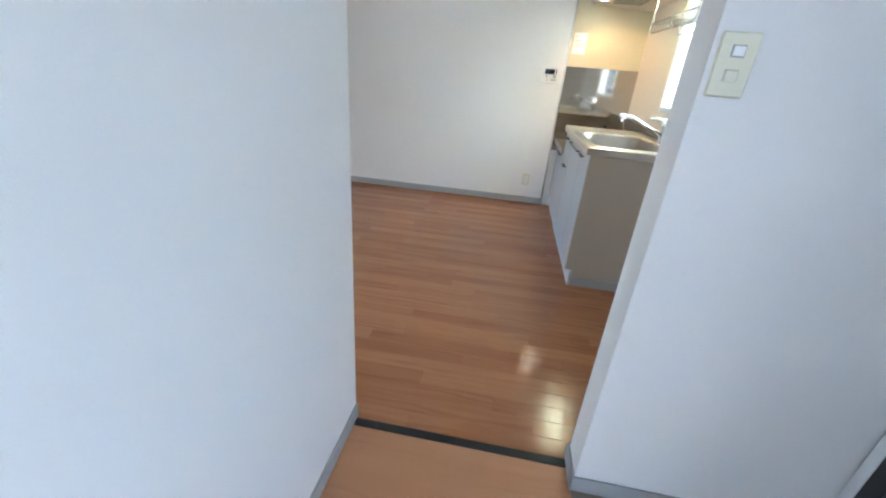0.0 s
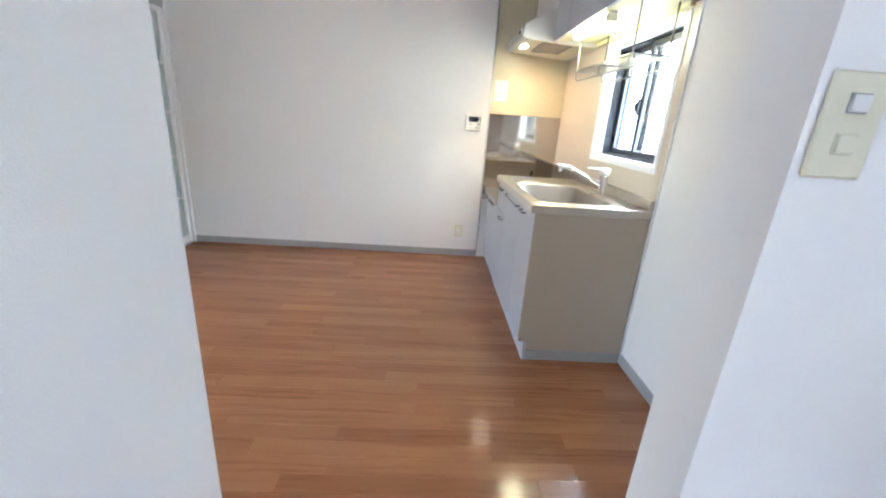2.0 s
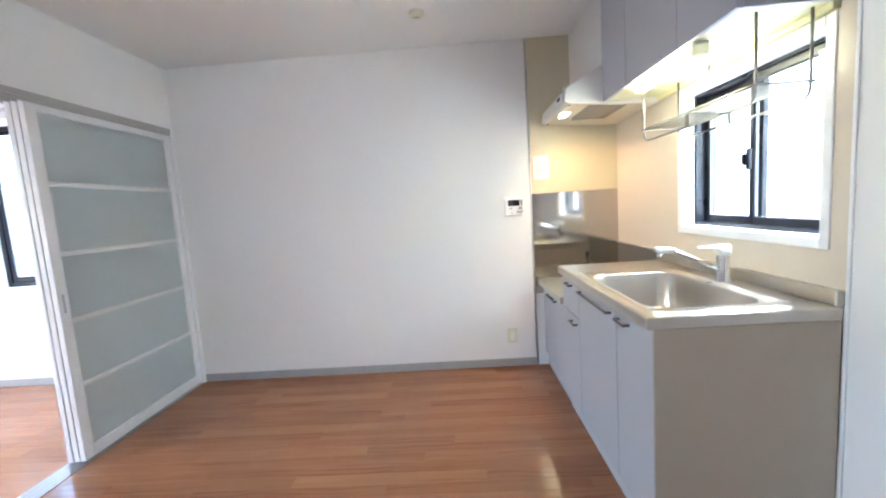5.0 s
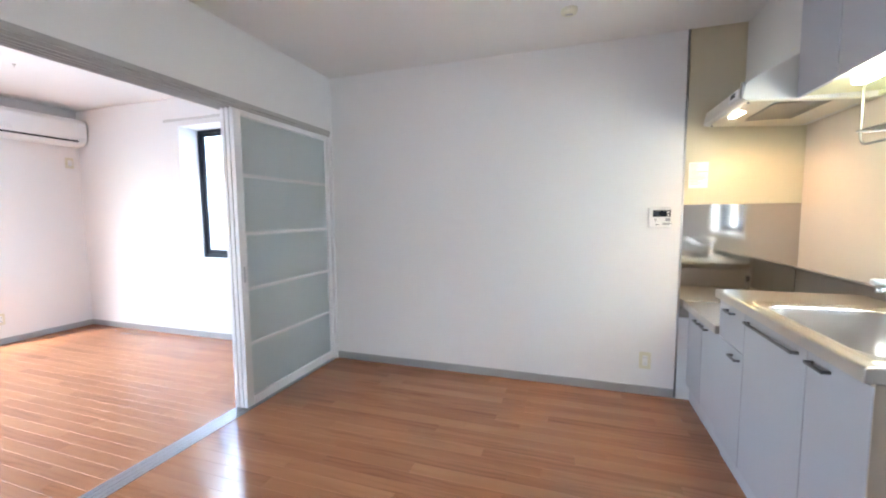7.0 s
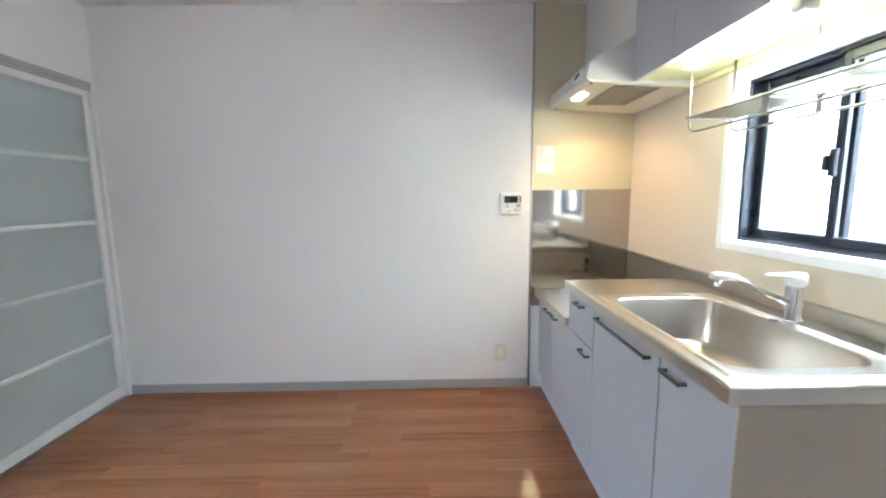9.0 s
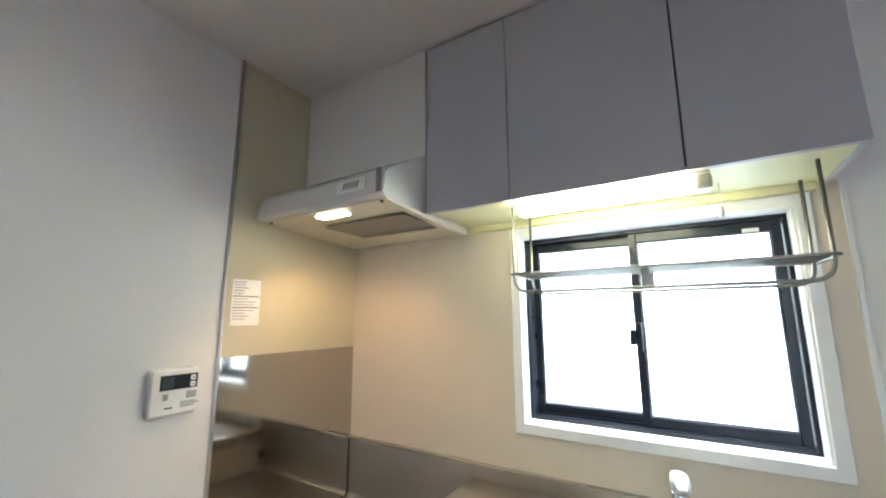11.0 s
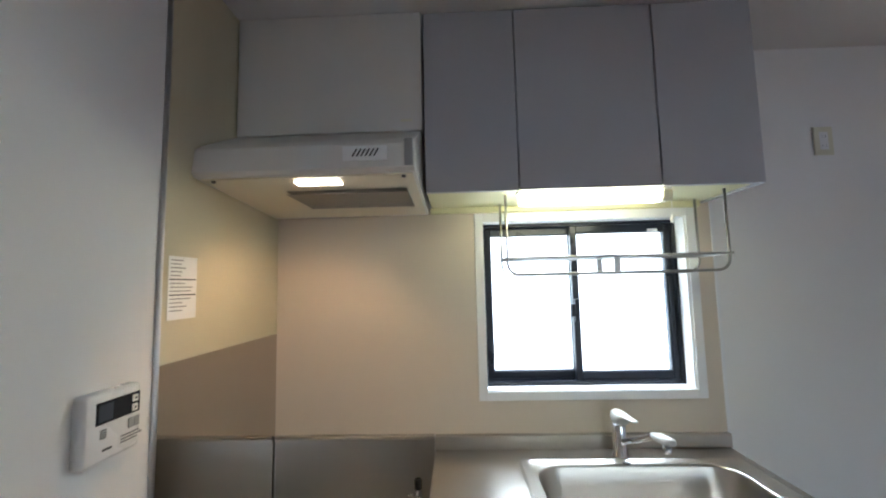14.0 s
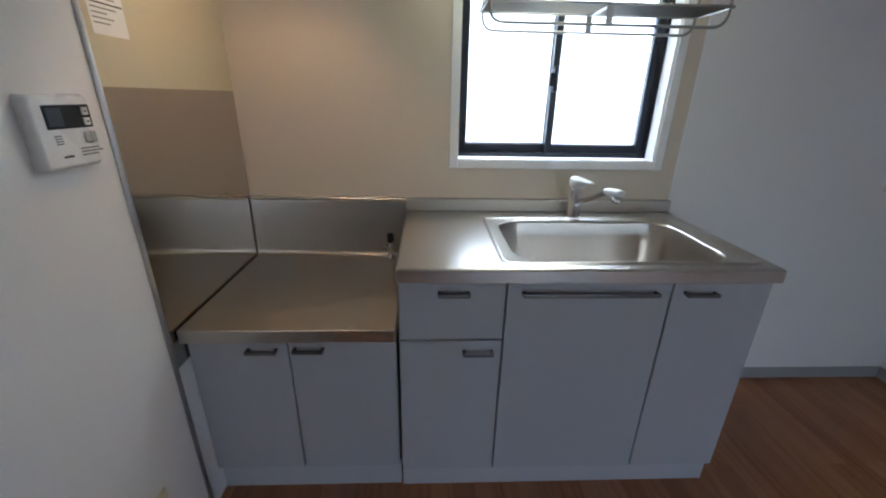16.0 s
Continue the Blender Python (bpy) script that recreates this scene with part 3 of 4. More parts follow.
solid("trim_entrance", box(XE - 0.012, XE + 0.002, 1.876, 1.905, -0.006, 2.04, bevel=0.002), TRIM, "white trim beside the entrance door", "trim", "structure")

# kitchen wall linings
solid("trim_panel_edge", box(XE - 0.006, XE, 3.300, 3.312, 0.0, 1.75, bevel=0.001), TRIM, "white edging strip of the kitchen panel", "trim", "structure")
wall("wall_panel_window", "x", XE - 0.003, 0.003, 3.312, YN - 0.003, 0.9, 1.76, [(3.371, 4.215, 1.021, 1.734)], PANEL, "beige kitchen panel round the window", "wall panel")
solid("wall_panel_side", box(0.50, XE - 0.003, YN - 0.003, YN, 1.284, TOP), PANEL_SIDE, "cream kitchen panel beside the cooker space", "wall panel", "structure")
solid("splash_sheet", box(0.50, XE - 0.003, YN - 0.004, YN, 0.55, 1.284, bevel=0.0005), MIRROR_STEEL, "polished stainless splash sheet on the wall", "splashback", "structure")
solid("trim_corner_strip", tube([(0.494, YN - 0.004, 0.0), (0.494, YN - 0.004, TOP)], 0.0065, 10), ALU, "aluminium edge strip from floor to ceiling", "trim", "structure")
solid("wall_filler", box(0.50, 0.59, YN - 0.006, YN, 0.0, 0.55), WALL, "white filler beside the cabinet", "wall panel", "structure")


# ---- kitchen units ----
def bow_handle(parent, x, y0, y1, z):
    """Squared bow handle that stands off the front."""
    bm = bmesh.new()
    add_box(bm, x - 0.026, x - 0.018, y0, y1, z - 0.006, z + 0.006, 0.003, 2)
    for y in (y0, y1 - 0.01):
        add_box(bm, x - 0.022, x, y, y + 0.01, z - 0.005, z + 0.005, 0.002)
    part("handle", bm, PEWTER, parent, "dull pewter bow handle")


def front(name, parent, x, y0, y1, z0, z1, label=""):
    return part(name, box(x, x + 0.018, y0 + 0.0025, y1 - 0.0025, z0 + 0.0025, z1 - 0.0025, bevel=0.0015), DOOR_GREY, parent, label)


XF = 0.538
c = thing("sink_cabinet", (0.82, 3.86, 0.0), "lavender-grey sink base cabinet with beige side", "kitchen cabinet", "kitchen base units")
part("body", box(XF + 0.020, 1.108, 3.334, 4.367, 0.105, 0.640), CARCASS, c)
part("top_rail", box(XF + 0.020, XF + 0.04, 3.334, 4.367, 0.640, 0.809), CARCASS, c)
part("side_panel", box(XF + 0.020, 1.108, 4.368, 4.382, 0.105, 0.809, bevel=0.001), DOOR_GREY, c)
part("side_panel", box(XF + 0.002, 1.108, 3.316, 3.333, 0.105, 0.809, bevel=0.001), SIDE_BEIGE, c, "beige laminate side panel")
part("kickboard", box(0.570, 0.586, 3.306, 4.380, 0.0, 0.098), KICK, c)
part("side_foot", box(0.586, 1.105, 3.318, 3.333, 0.0, 0.105), SIDE_BEIGE, c)
part("foot_strip", box(0.5865, 1.105, 3.306, 3.317, 0.0, 0.058, bevel=0.002), BASE, c, "grey vinyl strip along the foot")
f = front("drawer", c, XF, 4.078, 4.380, 0.617, 0.803)
bow_handle(f, XF, 4.18, 4.27, 0.772)
f = front("door", c, XF, 4.078, 4.380, 0.105, 0.617)
bow_handle(f, XF, 4.105, 4.195, 0.580)
f = front("door", c, XF, 3.606, 4.078, 0.105, 0.803)
bow_handle(f, XF, 3.65, 4.035, 0.772)
f = front("door", c, XF, 3.316, 3.606, 0.105, 0.803)
bow_handle(f, XF, 3.48, 3.575, 0.772)

XG = 0.556
c = thing("cooker_cabinet", (0.84, 4.7, 0.0), "low lavender-grey two-door cooker base cabinet", "kitchen cabinet", "kitchen base units")
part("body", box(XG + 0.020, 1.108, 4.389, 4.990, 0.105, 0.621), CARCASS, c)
part("kickboard", box(0.576, 0.592, 4.386, 4.990, 0.0, 0.098), KICK, c)
f = front("door", c, XG, 4.388, 4.706, 0.105, 0.612)
bow_handle(f, XG, 4.60, 4.69, 0.580)
f = front("door", c, XG, 4.706, 4.994, 0.105, 0.612)
bow_handle(f, XG, 4.735, 4.825, 0.578)

s = thing("kitchen_sink", (0.82, 3.86, 0.81), "stainless steel sink top with wide rounded bowl", "sink")
loops = [rounded_loop(0.530, 1.104, 3.316, 4.382, 0.004, 0.812), rounded_loop(0.515, 1.108, 3.312, 4.384, 0.004, 0.812), rounded_loop(0.515, 1.108, 3.312, 4.384, 0.004, 0.846),
         rounded_loop(0.518, 1.108, 3.314, 4.382, 0.005, 0.850), rounded_loop(0.524, 1.108, 3.318, 4.378, 0.006, 0.852),
         rounded_loop(0.548, 1.010, 3.338, 4.094, 0.03, 0.852), rounded_loop(0.552, 1.006, 3.342, 4.090, 0.03, 0.8565),
         rounded_loop(0.560, 0.998, 3.352, 4.082, 0.03, 0.8565), rounded_loop(0.566, 0.992, 3.358, 4.076, 0.03, 0.852),
         rounded_loop(0.574, 0.972, 3.400, 4.050, 0.085, 0.851), rounded_loop(0.578, 0.968, 3.404, 4.046, 0.085, 0.849),
         rounded_loop(0.581, 0.965, 3.407, 4.043, 0.085, 0.842), rounded_loop(0.590, 0.956, 3.418, 4.032, 0.08, 0.69),
         rounded_loop(0.596, 0.950, 3.424, 4.026, 0.075, 0.677), rounded_loop(0.610, 0.935, 3.440, 4.010, 0.06, 0.670),
         rounded_loop(0.735, 0.855, 3.665, 3.785, 0.0599, 0.665), rounded_loop(0.742, 0.848, 3.672, 3.778, 0.0529, 0.655)]
part("worktop", loft(loops, cap_last=True, smooth_from=5), STEEL, s)
part("upstand", box(1.086, 1.1115, 3.312, 4.384, 0.852, 0.902, bevel=0.004, seg=2), STEEL, s)
part("drain", add_lathe(lathe([(0.05, 0.0), (0.05, 0.004), (0.035, 0.005), (0.03, 0.001)], (0.795, 3.725, 0.656)), [(0.02, 0.0), (0.02, 0.008), (0.008, 0.010)], (0.795, 3.725, 0.657)), CHROME, s, "round strainer")
part("hole_cover", lathe([(0.013, 0), (0.013, 0.0015), (0.009, 0.0025)], (0.972, 3.738, 0.8522), seg=18), PEWTER, s, "small dull hole cover")

g = thing("cooker_shelf", (0.83, 4.7, 0.62), "stainless steel cooker shelf with upstand", "worktop")
part("shelf", box(0.522, 1.1045, 4.388, 4.990, 0.620, 0.662, bevel=0.003, seg=2), STEEL, g)
cove = [(1.1115, 0.662), (1.090, 0.662)] + [(1.090 + 0.0145 * math.sin(a), 0.6765 - 0.0145 * math.cos(a)) for a in (0.3, 0.7, 1.1, 1.5)]
cove += [(1.1045, 0.886), (1.100, 0.8935), (1.094, 0.8955), (1.0925, 0.899), (1.095, 0.9025), (1.1115, 0.903)]
part("upstand", extrude_profile(cove, "y", 4.388, 4.990), STEEL, g)
# black strip fills the gap at the wall, its shade given as colour
part("corner_gap", box(0.530, 1.10, 4.9905, 4.9945, 0.630, 0.656), BLACK, g, "black strip that paints the shade of the gap at the wall")

GX, GY = 1.062, 4.447
v = thing("gas_tap", (GX, GY, 0.662), "small chromed gas tap with black rubber cap", "gas tap")
part("base", lathe([(0.021, 0), (0.021, 0.004), (0.014, 0.009), (0.011, 0.014), (0.011, 0.034), (0.0155, 0.038), (0.0155, 0.058), (0.010, 0.063), (0.010, 0.068)], (GX, GY, 0.662), seg=16), CHROME, v)
part("lever", tube([(GX, GY, 0.710), (GX - 0.006, GY + 0.022, 0.714), (GX - 0.008, GY + 0.036, 0.713)], 0.0042, 8), CHROME, v)
part("nozzle", tube([(GX - 0.006, GY, 0.709), (GX - 0.028, GY - 0.004, 0.709)], 0.006, 10), CHROME, v)
part("cap", lathe([(0.010, 0.066), (0.0135, 0.069), (0.0135, 0.098), (0.0105, 0.103), (0.004, 0.104)], (GX, GY, 0.662), seg=16), DARKPLASTIC, v, "black rubber cap")

# mixer tap
FX, FY = 1.025, 3.735
t = thing("mixer_tap", (FX, FY, 0.852), "chrome single-lever mixer tap with white lever and spout end", "tap")
part("body", lathe([(0.029, 0), (0.029, 0.006), (0.023, 0.012), (0.023, 0.105), (0.020, 0.112)], (FX, FY, 0.852)), CHROME, t)
part("spout", tube([(FX - 0.01, FY - 0.002, 0.905), (FX - 0.10, FY - 0.012, 0.945), (FX - 0.20, FY - 0.022, 0.993), (FX - 0.225, FY - 0.025, 1.004)], 0.0095, 12), CHROME, t)



def squircle(a):
    c, d = math.cos(a), math.sin(a)
    return math.copysign(abs(c) ** 0.6, c), math.copysign(abs(d) ** 0.6, d)


tip = loft([[(FX - 0.205 - u, FY - 0.0225 - 0.1 * u + 0.016 * w * squircle(a)[0], 0.999 + 0.10 * u + 0.0115 * w * squircle(a)[1]) for a in [2 * math.pi * k / 14 for k in range(14)]]
            for u, w in ((0.0, 0.7), (0.01, 0.9), (0.04, 1.0), (0.072, 1.0), (0.082, 0.9), (0.086, 0.6))], cap_first=True)
e = part("spout_end", tip, WHITEPLASTIC, t, "white plastic spout end")
part("aerator", lathe([(0.011, 0), (0.012, 0.004), (0.012, 0.02)], (FX - 0.268, FY - 0.029, 0.973), seg=16), CHROME, e)
lever = loft([[(FX + 0.024 - u, FY - 0.1 * u + 0.024 * w * squircle(a)[0], 1.006 - h + h * squircle(a)[1]) for a in [2 * math.pi * k / 14 for k in range(14)]]
              for u, w, h in ((0.0, 0.6, 0.014), (0.004, 0.92, 0.021), (0.025, 1.0, 0.022), (0.046, 0.95, 0.021), (0.054, 0.8, 0.012), (0.07, 0.62, 0.007), (0.11, 0.5, 0.005), (0.128, 0.42, 0.004), (0.133, 0.25, 0.003))], cap_first=True)
part("lever", lever, WHITEPLASTIC, t, "white plastic lever")

# wall cabinets
c = thing("wall_cabinet", (0.96, 3.87, 1.75), "lavender-grey three-door wall cabinet with cream underside", "wall cabinet")
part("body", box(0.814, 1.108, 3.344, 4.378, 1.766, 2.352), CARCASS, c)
part("underside", box(0.814, 1.108, 3.344, 4.378, 1.757, 1.7655), CREAM, c, "cream laminate underside")
part("side_panel", box(0.814, 1.110, 3.333, 3.344, 1.75, 2.355, bevel=0.001), DOOR_GREY, c)
for y0, y1 in ((3.333, 3.645), (3.645, 4.085), (4.085, 4.380)):
    part("door", box(0.794, 0.812, y0 + 0.002, y1 - 0.002, 1.75, 2.347, bevel=0.0015), DOOR_GREY, c)
c = thing("hood_cabinet", (0.96, 4.69, 1.97), "off-white box above the cooker hood", "wall cabinet")
part("body", box(0.796, 1.108, 4.386, 4.993, 1.955, 2.357, bevel=0.002), OFFWHITE, c)
part("label", box(0.794, 0.796, 4.42, 4.455, 1.985, 1.992), IVORY, c, "small yellowed label")
c = thing("filler_box", (0.9, 4.2, 1.735), "cream strip along the wall under the cabinets", "trim", kind="structure")
part("strip", box(1.085, 1.110, 3.358, 4.384, 1.735, 1.757, bevel=0.002), CREAM, c)

# cooker hood
h = thing("cooker_hood", (0.86, 4.69, 1.72), "off-white slim cooker hood with lit lamp", "cooker hood")
part("canopy", extrude_profile([(0.600, 1.765), (0.590, 1.775), (0.602, 1.843), (0.632, 1.866), (0.80, 1.953), (1.108, 1.953), (1.108, 1.735), (1.07, 1.735)], "y", 4.392, 4.9955), OFFWHITE, h)
under = lambda x: 1.765 - (x - 0.610) * 0.030 / 0.46
bm = bmesh.new()
for x0, x1, y0, y1 in ((0.615, 0.735, 4.40, 4.985), (0.955, 1.068, 4.40, 4.985), (0.735, 0.955, 4.40, 4.43), (0.735, 0.955, 4.80, 4.985)):
    q = [bm.verts.new((x, y, under(x) - dz)) for dz in (0.004, 0.0) for x, y in ((x0, y0), (x1, y0), (x1, y1), (x0, y1))]
    for k in range(4):
        bm.faces.new((q[k], q[(k + 1) % 4], q[4 + (k + 1) % 4], q[4 + k]))
    bm.faces.new(q[:4])
    bm.faces.new(q[4:])
part("underside", bm, HOODCREAM, h, "yellowed cream underside")
flt = part("filter", box(0.737, 0.953, 4.431, 4.799, under(0.95) - 0.0002, under(0.95) + 0.0008), MESH_FILTER, h, "grey grease filter")
for k in range(22):
    x = 0.738 + k * 0.0098
    part("slat", box(x, x + 0.006, 4.432, 4.798, under(x) - 0.0035, under(x) - 0.0005), MESH_FILTER, flt)
part("lamp_lens", box(0.642, 0.680, 4.610, 4.735, 1.7535, 1.7575, bevel=0.001), BULB_GLOW, h, "lit lamp lens")
part("lens_catch", box(0.634, 0.642, 4.665, 4.672, 1.7505, 1.7535), DARKPLASTIC, h)
for y in (4.425, 4.955):
    part("screw", lathe([(0.005, 0), (0.006, 0.003), (0.006, 0.006)], (0.624, y, 1.7545), seg=10), PEWTER, h)
part("end_cap", box(0.587, 0.600, 4.396, 4.418, 1.777, 1.85), GREYPLASTIC, h, "grey end cap")
p = part("switch_panel", box(0.5905, 0.600, 4.465, 4.585, 1.795, 1.835, bevel=0.001), WHITEPLASTIC, h, "switch panel with slanted marks")
for k in range(6):
    y = 4.50 + k * 0.0115
    part("mark", add_tube(bmesh.new(), [(0.5905, y, 1.806), (0.5905, y - 0.012, 1.826)], 0.0022, 6), DARKINK, p)

# strip lamp and cord
l = thing("strip_lamp", (0.86, 3.86, 1.757), "lit fluorescent strip lamp under the wall cabinet", "lamp")
part("base", box(0.830, 0.884, 3.598, 4.085, 1.748, 1.757, bevel=0.002), WHITEPLASTIC, l)
part("diffuser", extrude_profile([(0.832, 1.748), (0.832, 1.724), (0.840, 1.713), (0.874, 1.713), (0.882, 1.724), (0.882, 1.748)], "y", 3.632, 4.075), TUBE_GLOW, l, "glowing diffuser")
part("end_cap", box(0.829, 0.885, 3.594, 3.631, 1.711, 1.748, bevel=0.009, seg=3), IVORY, l)
cord = part("pull_cord", tube([(0.872, 3.582, 1.73), (0.873, 3.580, 1.69), (0.872, 3.582, 1.66)], 0.0012, 6), TRIM, l)
part("cord_knob", lathe([(0.002, 0.022), (0.005, 0.018), (0.006, 0.0), (0.003, -0.004)], (0.872, 3.582, 1.648), seg=10), WHITEPLASTIC, cord)

# hanging dish rack
r = thing("dish_rack", (0.98, 3.76, 1.48), "stainless wire dish rack hung under the wall cabinet", "dish rack")
for x in (0.895, 1.060):
    pts = round_corners([(x, 4.118, 1.757), (x, 4.118, 1.488), (x, 3.395, 1.488), (x, 3.395, 1.757)], 0.045, 6)
    part("hanger", tube(pts, 0.0045, 8), WIRE, r)
part("tray_frame", tube(round_corners([(0.885, 3.76, 1.543), (0.885, 4.128, 1.543), (1.07, 4.128, 1.543), (1.07, 3.385, 1.543), (0.885, 3.385, 1.543), (0.885, 3.759, 1.543)], 0.012, 4), 0.004, 8), WIRE, r)
for k in range(7):
    x = 0.908 + k * 0.0235
    part("wire", tube([(x, 3.385, 1.545), (x, 4.128, 1.545)], 0.003, 6), WIRE, r)
for x in (0.895, 1.060):
    part("stay", box(x - 0.002, x + 0.002, 3.748, 3.768, 1.488, 1.545), WIRE, r)
part("cross_bar", box(0.885, 1.07, 3.75, 3.766, 1.538, 1.542), WIRE, r)


# ---- small fittings ----
def plate(name, label, category, axis, at, facing, u, z, w, hgt, holes, group=""):
    """A wall plate with a slightly domed cover and inserts (du, dz, w, h, material, proud)."""
    t = thing(name, (at, u, z) if axis == "x" else (u, at, z), label, category, group)

    def put(ua, ub, za, zb, d0, d1, bevel):
        lo, hi = sorted((at + facing * d0, at + facing * d1))
        return box(lo, hi, ua, ub, za, zb, bevel=bevel) if axis == "x" else box(ua, ub, lo, hi, za, zb, bevel=bevel)

    part("cover", put(u - w / 2, u + w / 2, z - hgt / 2, z + hgt / 2, 0, 0.008, 0.003), IVORY, t)
    for pname, du, dz, pw, ph, m, d in holes:
        part(pname, put(u + du - pw / 2, u + du + pw / 2, z + dz - ph / 2, z + dz + ph / 2, 0.006, 0.006 + d, 0.0008), m, t)
    return t


SOCKET = [("insert", 0, 0, 0.032, 0.07, WHITEPLASTIC, 0.003)] + [("slot", du, dz, 0.002, 0.009, DARKPLASTIC, 0.0036) for dz in (0.018, -0.018) for du in (-0.006, 0.006)]
# upper surround is grey, painting in the shadow round its button
plate("light_switch", "ivory two-button light switch on the white wall", "light switch", "y", 1.915, -1, 0.474, 1.229, 0.068, 0.112,
      [("surround", 0.0, 0.024, 0.024, 0.021, GREYPLASTIC, 0.003), ("button", 0.0, 0.024, 0.020, 0.017, WHITEPLASTIC, 0.006), ("surround", 0.0, -0.018, 0.026, 0.023, IVORY, 0.0035), ("button", 0.0, -0.018, 0.022, 0.019, IVORY, 0.006)])
plate("wall_socket", "ivory double socket low on the white wall", "socket", "y", YN, -1, 0.31, 0.238, 0.072, 0.115, SOCKET, "wall sockets")
plate("wall_socket", "ivory double socket high on the white wall", "socket", "x", XE, -1, 2.86, 1.98, 0.072, 0.112, SOCKET, "wall sockets")
plate("light_switch", "ivory light switch on the outer kitchen wall", "light switch", "x", XE, -1, 2.372, 1.0, 0.07, 0.116,
      [("surround", 0.0, 0.0, 0.028, 0.05, IVORY, 0.003), ("button", 0.0, 0.0, 0.022, 0.044, WHITEPLASTIC, 0.005)])
plate("blank_plate", "ivory aerial plate low on the bedroom wall", "wall plate", "x", BX, 1, 4.20, 0.25, 0.07, 0.11, [("insert", 0, 0, 0.03, 0.05, IVORY, 0.003)])
plate("wall_socket", "ivory double socket low on the bedroom wall", "socket", "x", BX, 1, 4.325, 0.25, 0.07, 0.11, SOCKET, "wall sockets")
plate("wall_socket", "ivory socket below the air conditioner", "socket", "x", BX, 1, 5.0, 1.84, 0.075, 0.115, SOCKET, "wall sockets")

# water heater remote
m = thing("heater_remote", (0.37, YN, 1.2), "white water heater remote with dark display", "remote panel")
part("body", loft([rounded_loop(0.3000, 0.4280, 1.135, 1.268, 0.008, 0.0), rounded_loop(0.3000, 0.4280, 1.135, 1.268, 0.008, 0.018), rounded_loop(0.3022, 0.4258, 1.138, 1.265, 0.007, 0.023), rounded_loop(0.3061, 0.4219, 1.143, 1.260, 0.006, 0.024)], cap_first=True), WHITEPLASTIC, m)
body = m.children[0]
body.data.transform(Matrix(((1, 0, 0, 0), (0, 0, -1, YN), (0, 1, 0, 0), (0, 0, 0, 1))))
Y0 = YN - 0.024
part("display", box(0.3229, 0.4250, Y0 - 0.0015, Y0 + 0.001, 1.208, 1.250, bevel=0.0006), LCD, m, "dark display")
part("display_window", box(0.3274, 0.3587, Y0 - 0.0022, Y0 - 0.0012, 1.213, 1.245), LCD_GLARE, m)
for z in (1.238, 1.219):
    b = part("button", box(0.4044, 0.4181, Y0 - 0.004, Y0, z - 0.007, z + 0.007, bevel=0.001), WHITEPLASTIC, m)
    part("mark", box(0.4089, 0.4135, Y0 - 0.0046, Y0 - 0.0038, z - 0.002, z + 0.002), DARKINK, b)
for x in (0.4036, 0.4173):
    part("button", box(x - 0.007, x + 0.007, Y0 - 0.003, Y0, 1.180, 1.200, bevel=0.001), GREYPLASTIC, m)
for k in range(4):
    part("grille_slot", box(0.3336, 0.3472, Y0 - 0.0008, Y0 + 0.001, 1.181 + k * 0.0045, 1.183 + k * 0.0045), DARKINK, m)
part("maker_bar", box(0.3396, 0.3610, Y0 - 0.0006, Y0 + 0.001, 1.156, 1.160), DARKINK, m)
for k, w in enumerate((0.045, 0.052, 0.040)):
    part("print_line", box(0.3815, 0.3815 + w, Y0 - 0.0006, Y0 + 0.001, 1.168 - k * 0.006, 1.171 - k * 0.006), INK, m)

# notice on the panel
n = thing("notice_paper", (0.57, YN - 0.003, 1.47), "white printed notice stuck to the panel", "notice")
part("sheet", box(0.522, 0.628, YN - 0.0042, YN - 0.0030, 1.388, 1.548), PAPER, n)
rng = random.Random(4)
for k in range(14):
    z = 1.538 - k * 0.0098
    if k in (5, 9):
        part("heading_bar", box(0.526, 0.624, YN - 0.0050, YN - 0.0043, z - 0.0015, z + 0.0015), DARKINK, n)
    else:
        part("print_line", box(0.529, 0.560 + rng.random() * 0.055, YN - 0.0050, YN - 0.0043, z - 0.0012, z + 0.0012), INK, n)

# ceiling fittings
for base, top in (((-0.21, 4.50), TOP), ((-3.95, 3.55), BTOP)):
    cth = thing("ceiling_rose", (*base, top), "small round ivory ceiling light fitting without a lamp", "ceiling rose", "ceiling roses")
    part("base", lathe([(0.045, 0), (0.045, -0.012), (0.040, -0.022), (0.030, -0.026), (0.012, -0.026)], (*base, top)), IVORY, cth)
    part("socket", box(base[0] - 0.02, base[0] + 0.02, base[1] - 0.004, base[1] + 0.004, top - 0.029, top - 0.0255), GREYPLASTIC, cth)
hk = thing("ceiling_hook", (-4.28, 4.05, BTOP), "tiny white hook in the bedroom ceiling", "hook")
part("hook", lathe([(0.012, 0), (0.012, -0.006), (0.005, -0.010), (0.004, -0.03)], (-4.28, 4.05, BTOP), seg=12), WHITEPLASTIC, hk)

# air conditioner
a = thing("air_conditioner", (BX + 0.1, 4.66, 2.02), "white wall air conditioner near the ceiling", "air conditioner")
prof = [(BX + 0.002, 2.02), (BX + 0.13, 2.02), (BX + 0.185, 2.055), (BX + 0.205, 2.10), (BX + 0.208, 2.26), (BX + 0.195, 2.288), (BX + 0.17, 2.295), (BX + 0.002, 2.295)]
part("body", extrude_profile(prof, "y", 4.255, 5.075), WHITEPLASTIC, a)
part("front_panel", extrude_profile([(BX + 0.2065, 2.105), (BX + 0.212, 2.105), (BX + 0.215, 2.25), (BX + 0.205, 2.278), (BX + 0.2065, 2.26)], "y", 4.262, 5.068), WHITEPLASTIC, a)
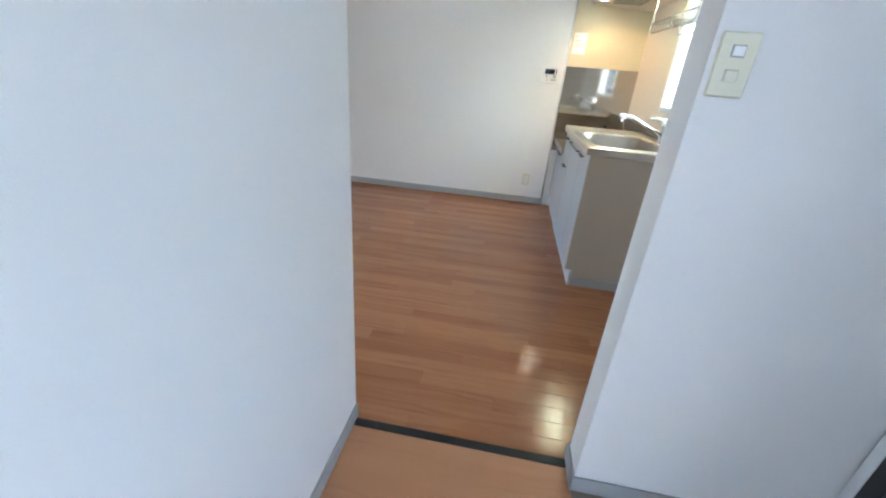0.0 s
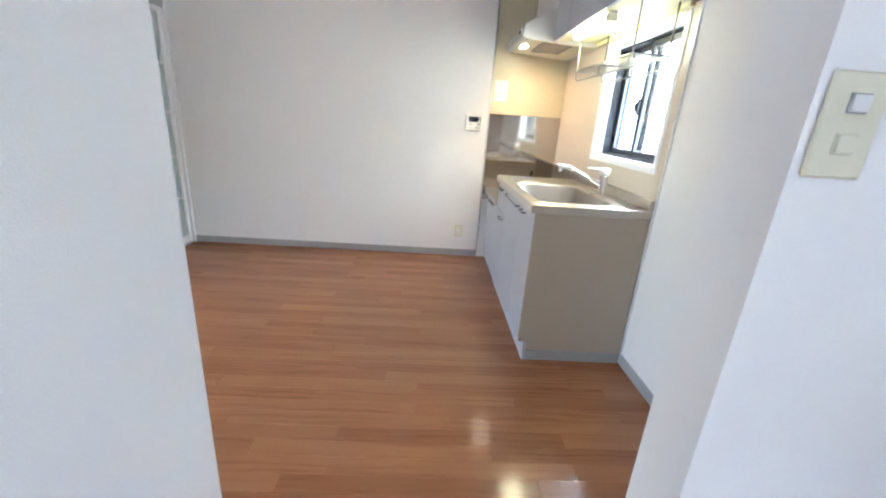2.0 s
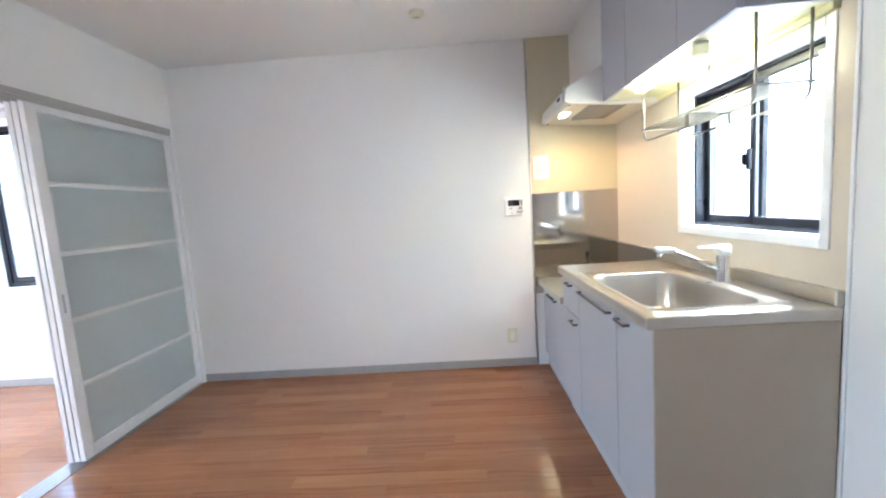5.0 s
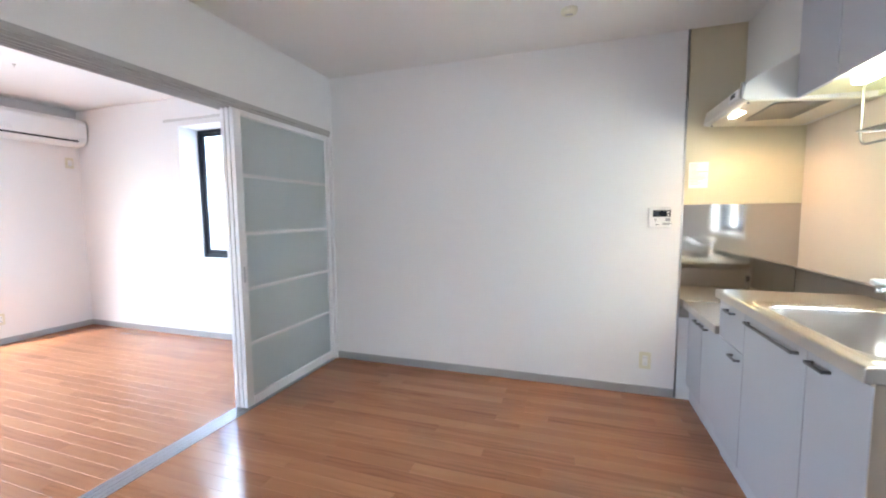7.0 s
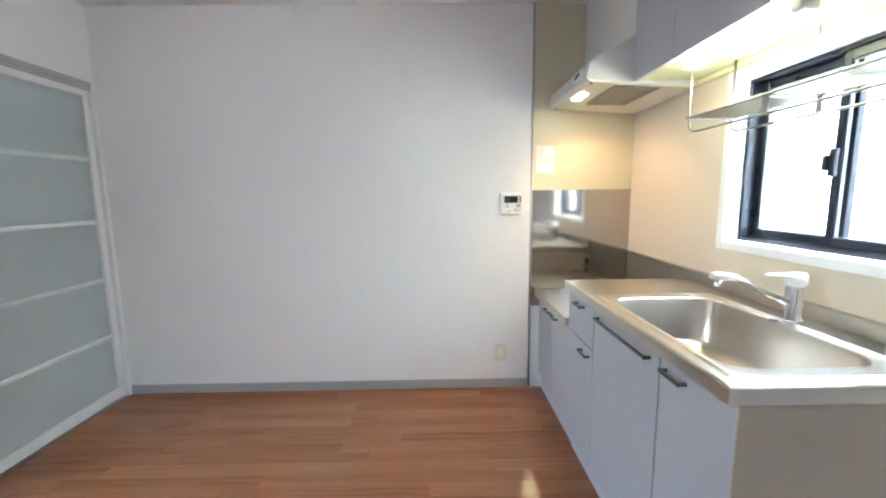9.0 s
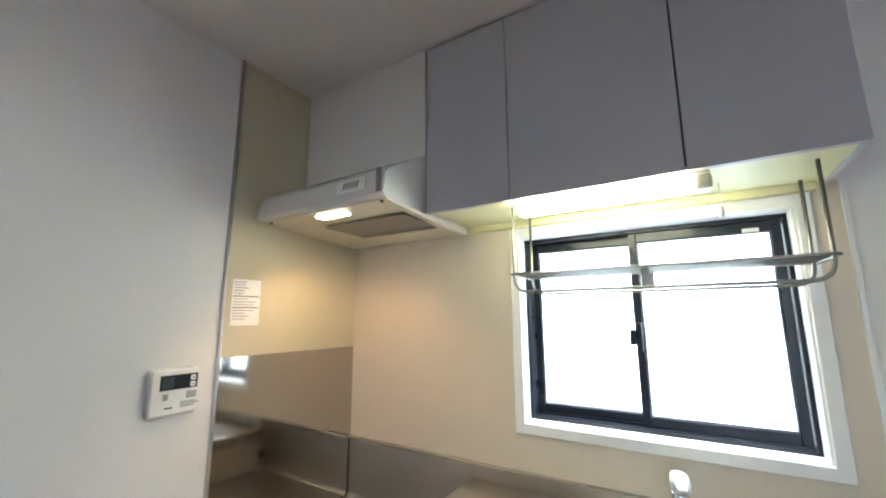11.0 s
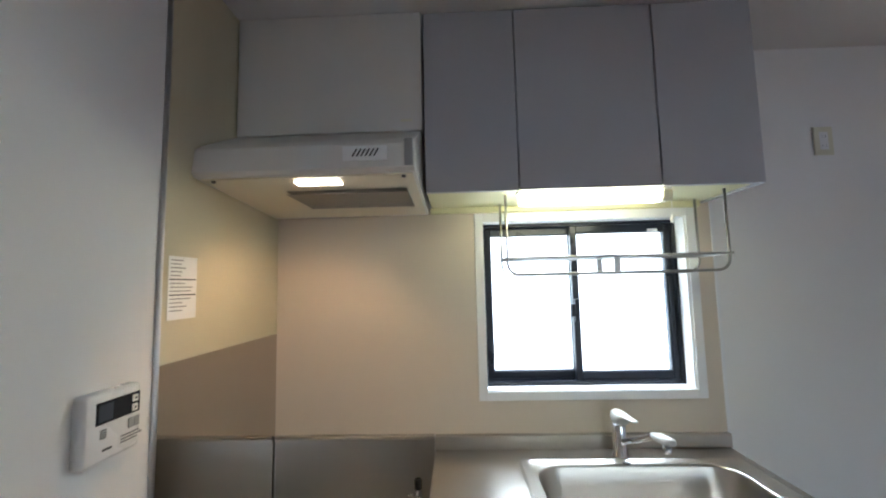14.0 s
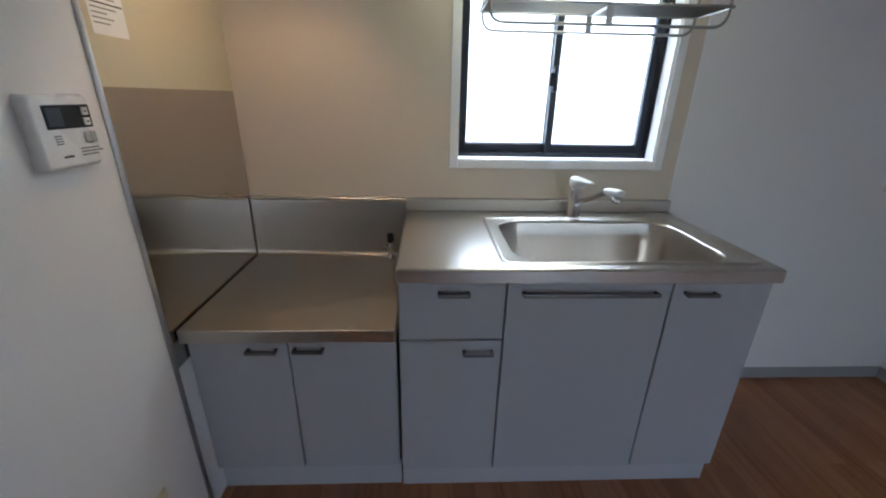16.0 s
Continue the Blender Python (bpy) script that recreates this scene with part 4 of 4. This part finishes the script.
part("louvre", extrude_profile([(BX + 0.132, 2.017), (BX + 0.187, 2.050), (BX + 0.189, 2.055), (BX + 0.128, 2.022)], "y", 4.33, 5.00), WHITEPLASTIC, a)
part("slot", extrude_profile([(BX + 0.187, 2.0555), (BX + 0.194, 2.072), (BX + 0.197, 2.0725), (BX + 0.190, 2.056)], "y", 4.33, 5.00), DARKPLASTIC, a, "dark air slot")
part("cable", tube(round_corners([(BX + 0.03, 5.06, 2.03), (BX + 0.03, 5.06, 1.80), (BX + 0.02, 5.01, 1.83)], 0.03), 0.004, 8), WHITEPLASTIC, a)
part("plug", box(BX + 0.009, BX + 0.035, 4.985, 5.015, 1.815, 1.865, bevel=0.004), WHITEPLASTIC, a)

# ---- outside ----
bm = bmesh.new()
ys = [1.0 + k * 0.025 for k in range(320)]
up, lo = [], []
for k, y in enumerate(ys):
    d = 2.25 + (0.006 if k % 4 in (0, 1) else 0.0)
    lo.append(bm.verts.new((d, y, -0.3)))
    up.append(bm.verts.new((d, y, 5.0)))
for k in range(len(ys) - 1):
    bm.faces.new((lo[k], lo[k + 1], up[k + 1], up[k]))
nb = thing("neighbour_house", (2.4, 5.0, -0.3), "white ribbed metal wall of the house next door", "house")
part("wall", bm, SIDING, nb)
part("wall_core", box(2.28, 2.5, 1.0, 8.97, -0.3, 5.0), SIDING, nb)
b = thing("balcony", (-6.2, 3.0, -0.3), "grey balcony with pale blue-grey parapet", "balcony")
part("slab", box(-6.75, -5.65, 0.2, 5.3, -0.3, -0.06), CONCRETE, b)
part("parapet", box(-6.75, -6.69, 0.2, 5.3, -0.06, 0.92), BALCONY, b)
part("handrail", box(-6.77, -6.67, 0.2, 5.3, 0.96, 1.0, bevel=0.008), SASH, b)
for y in (0.25, 1.25, 2.25, 3.25, 4.25, 5.25):
    part("post", box(-6.74, -6.70, y - 0.02, y + 0.02, 0.92, 0.96), SASH, b)


# ---- floor boards ----
BOARDS = {}


def board_mesh(length, width):
    key = (round(length, 3), round(width, 4))
    if key not in BOARDS:
        bm, c = bmesh.new(), 0.0006
        w, t = width - 0.0003, 0.012
        low = [bm.verts.new(p) for p in ((0, 0, -t), (length - 0.0003, 0, -t), (length - 0.0003, w, -t), (0, w, -t))]
        mid = [bm.verts.new(p) for p in ((0, 0, -c), (length - 0.0003, 0, -c), (length - 0.0003, w, -c), (0, w, -c))]
        top = [bm.verts.new(p) for p in ((c, c, 0), (length - 0.0003 - c, c, 0), (length - 0.0003 - c, w - c, 0), (c, w - c, 0))]
        for p, q in ((low, mid), (mid, top)):
            for k in range(4):
                bm.faces.new((p[k], p[(k + 1) % 4], q[(k + 1) % 4], q[k]))
        bm.faces.new(top)
        me = mesh_of("plank", bm)
        me.materials.append(PLANK)
        BOARDS[key] = me
    return BOARDS[key]


def board_floor(name, x0, x1, y0, y1, label, seed, pitch=0.0755, length=0.909):
    rng = random.Random(seed)
    root = solid(name, box(x0, x1, y0, y1, -0.014, -0.0125), BLACK, label, "floor", "structure")
    y, last = y0, 0
    while y < y1 - 0.01:
        w = min(pitch, y1 - y)
        step = rng.choice([k for k in range(6) if k != last])
        last = step
        x = x0 - step * length / 6
        while x < x1 - 0.005:
            a, b = max(x, x0), min(x + length, x1)
            ob = new("plank", board_mesh(b - a, w))
            ob.location = (a, y, 0)
            ob.parent = root
            x += length
        y += pitch


board_floor("floor_kitchen", TK, XE, 2.018, YN, "varnished orange-brown oak strip floor", 5)
board_floor("floor_bedroom", BX, TB, BS, BY, "varnished orange-brown oak strip bedroom floor", 8)
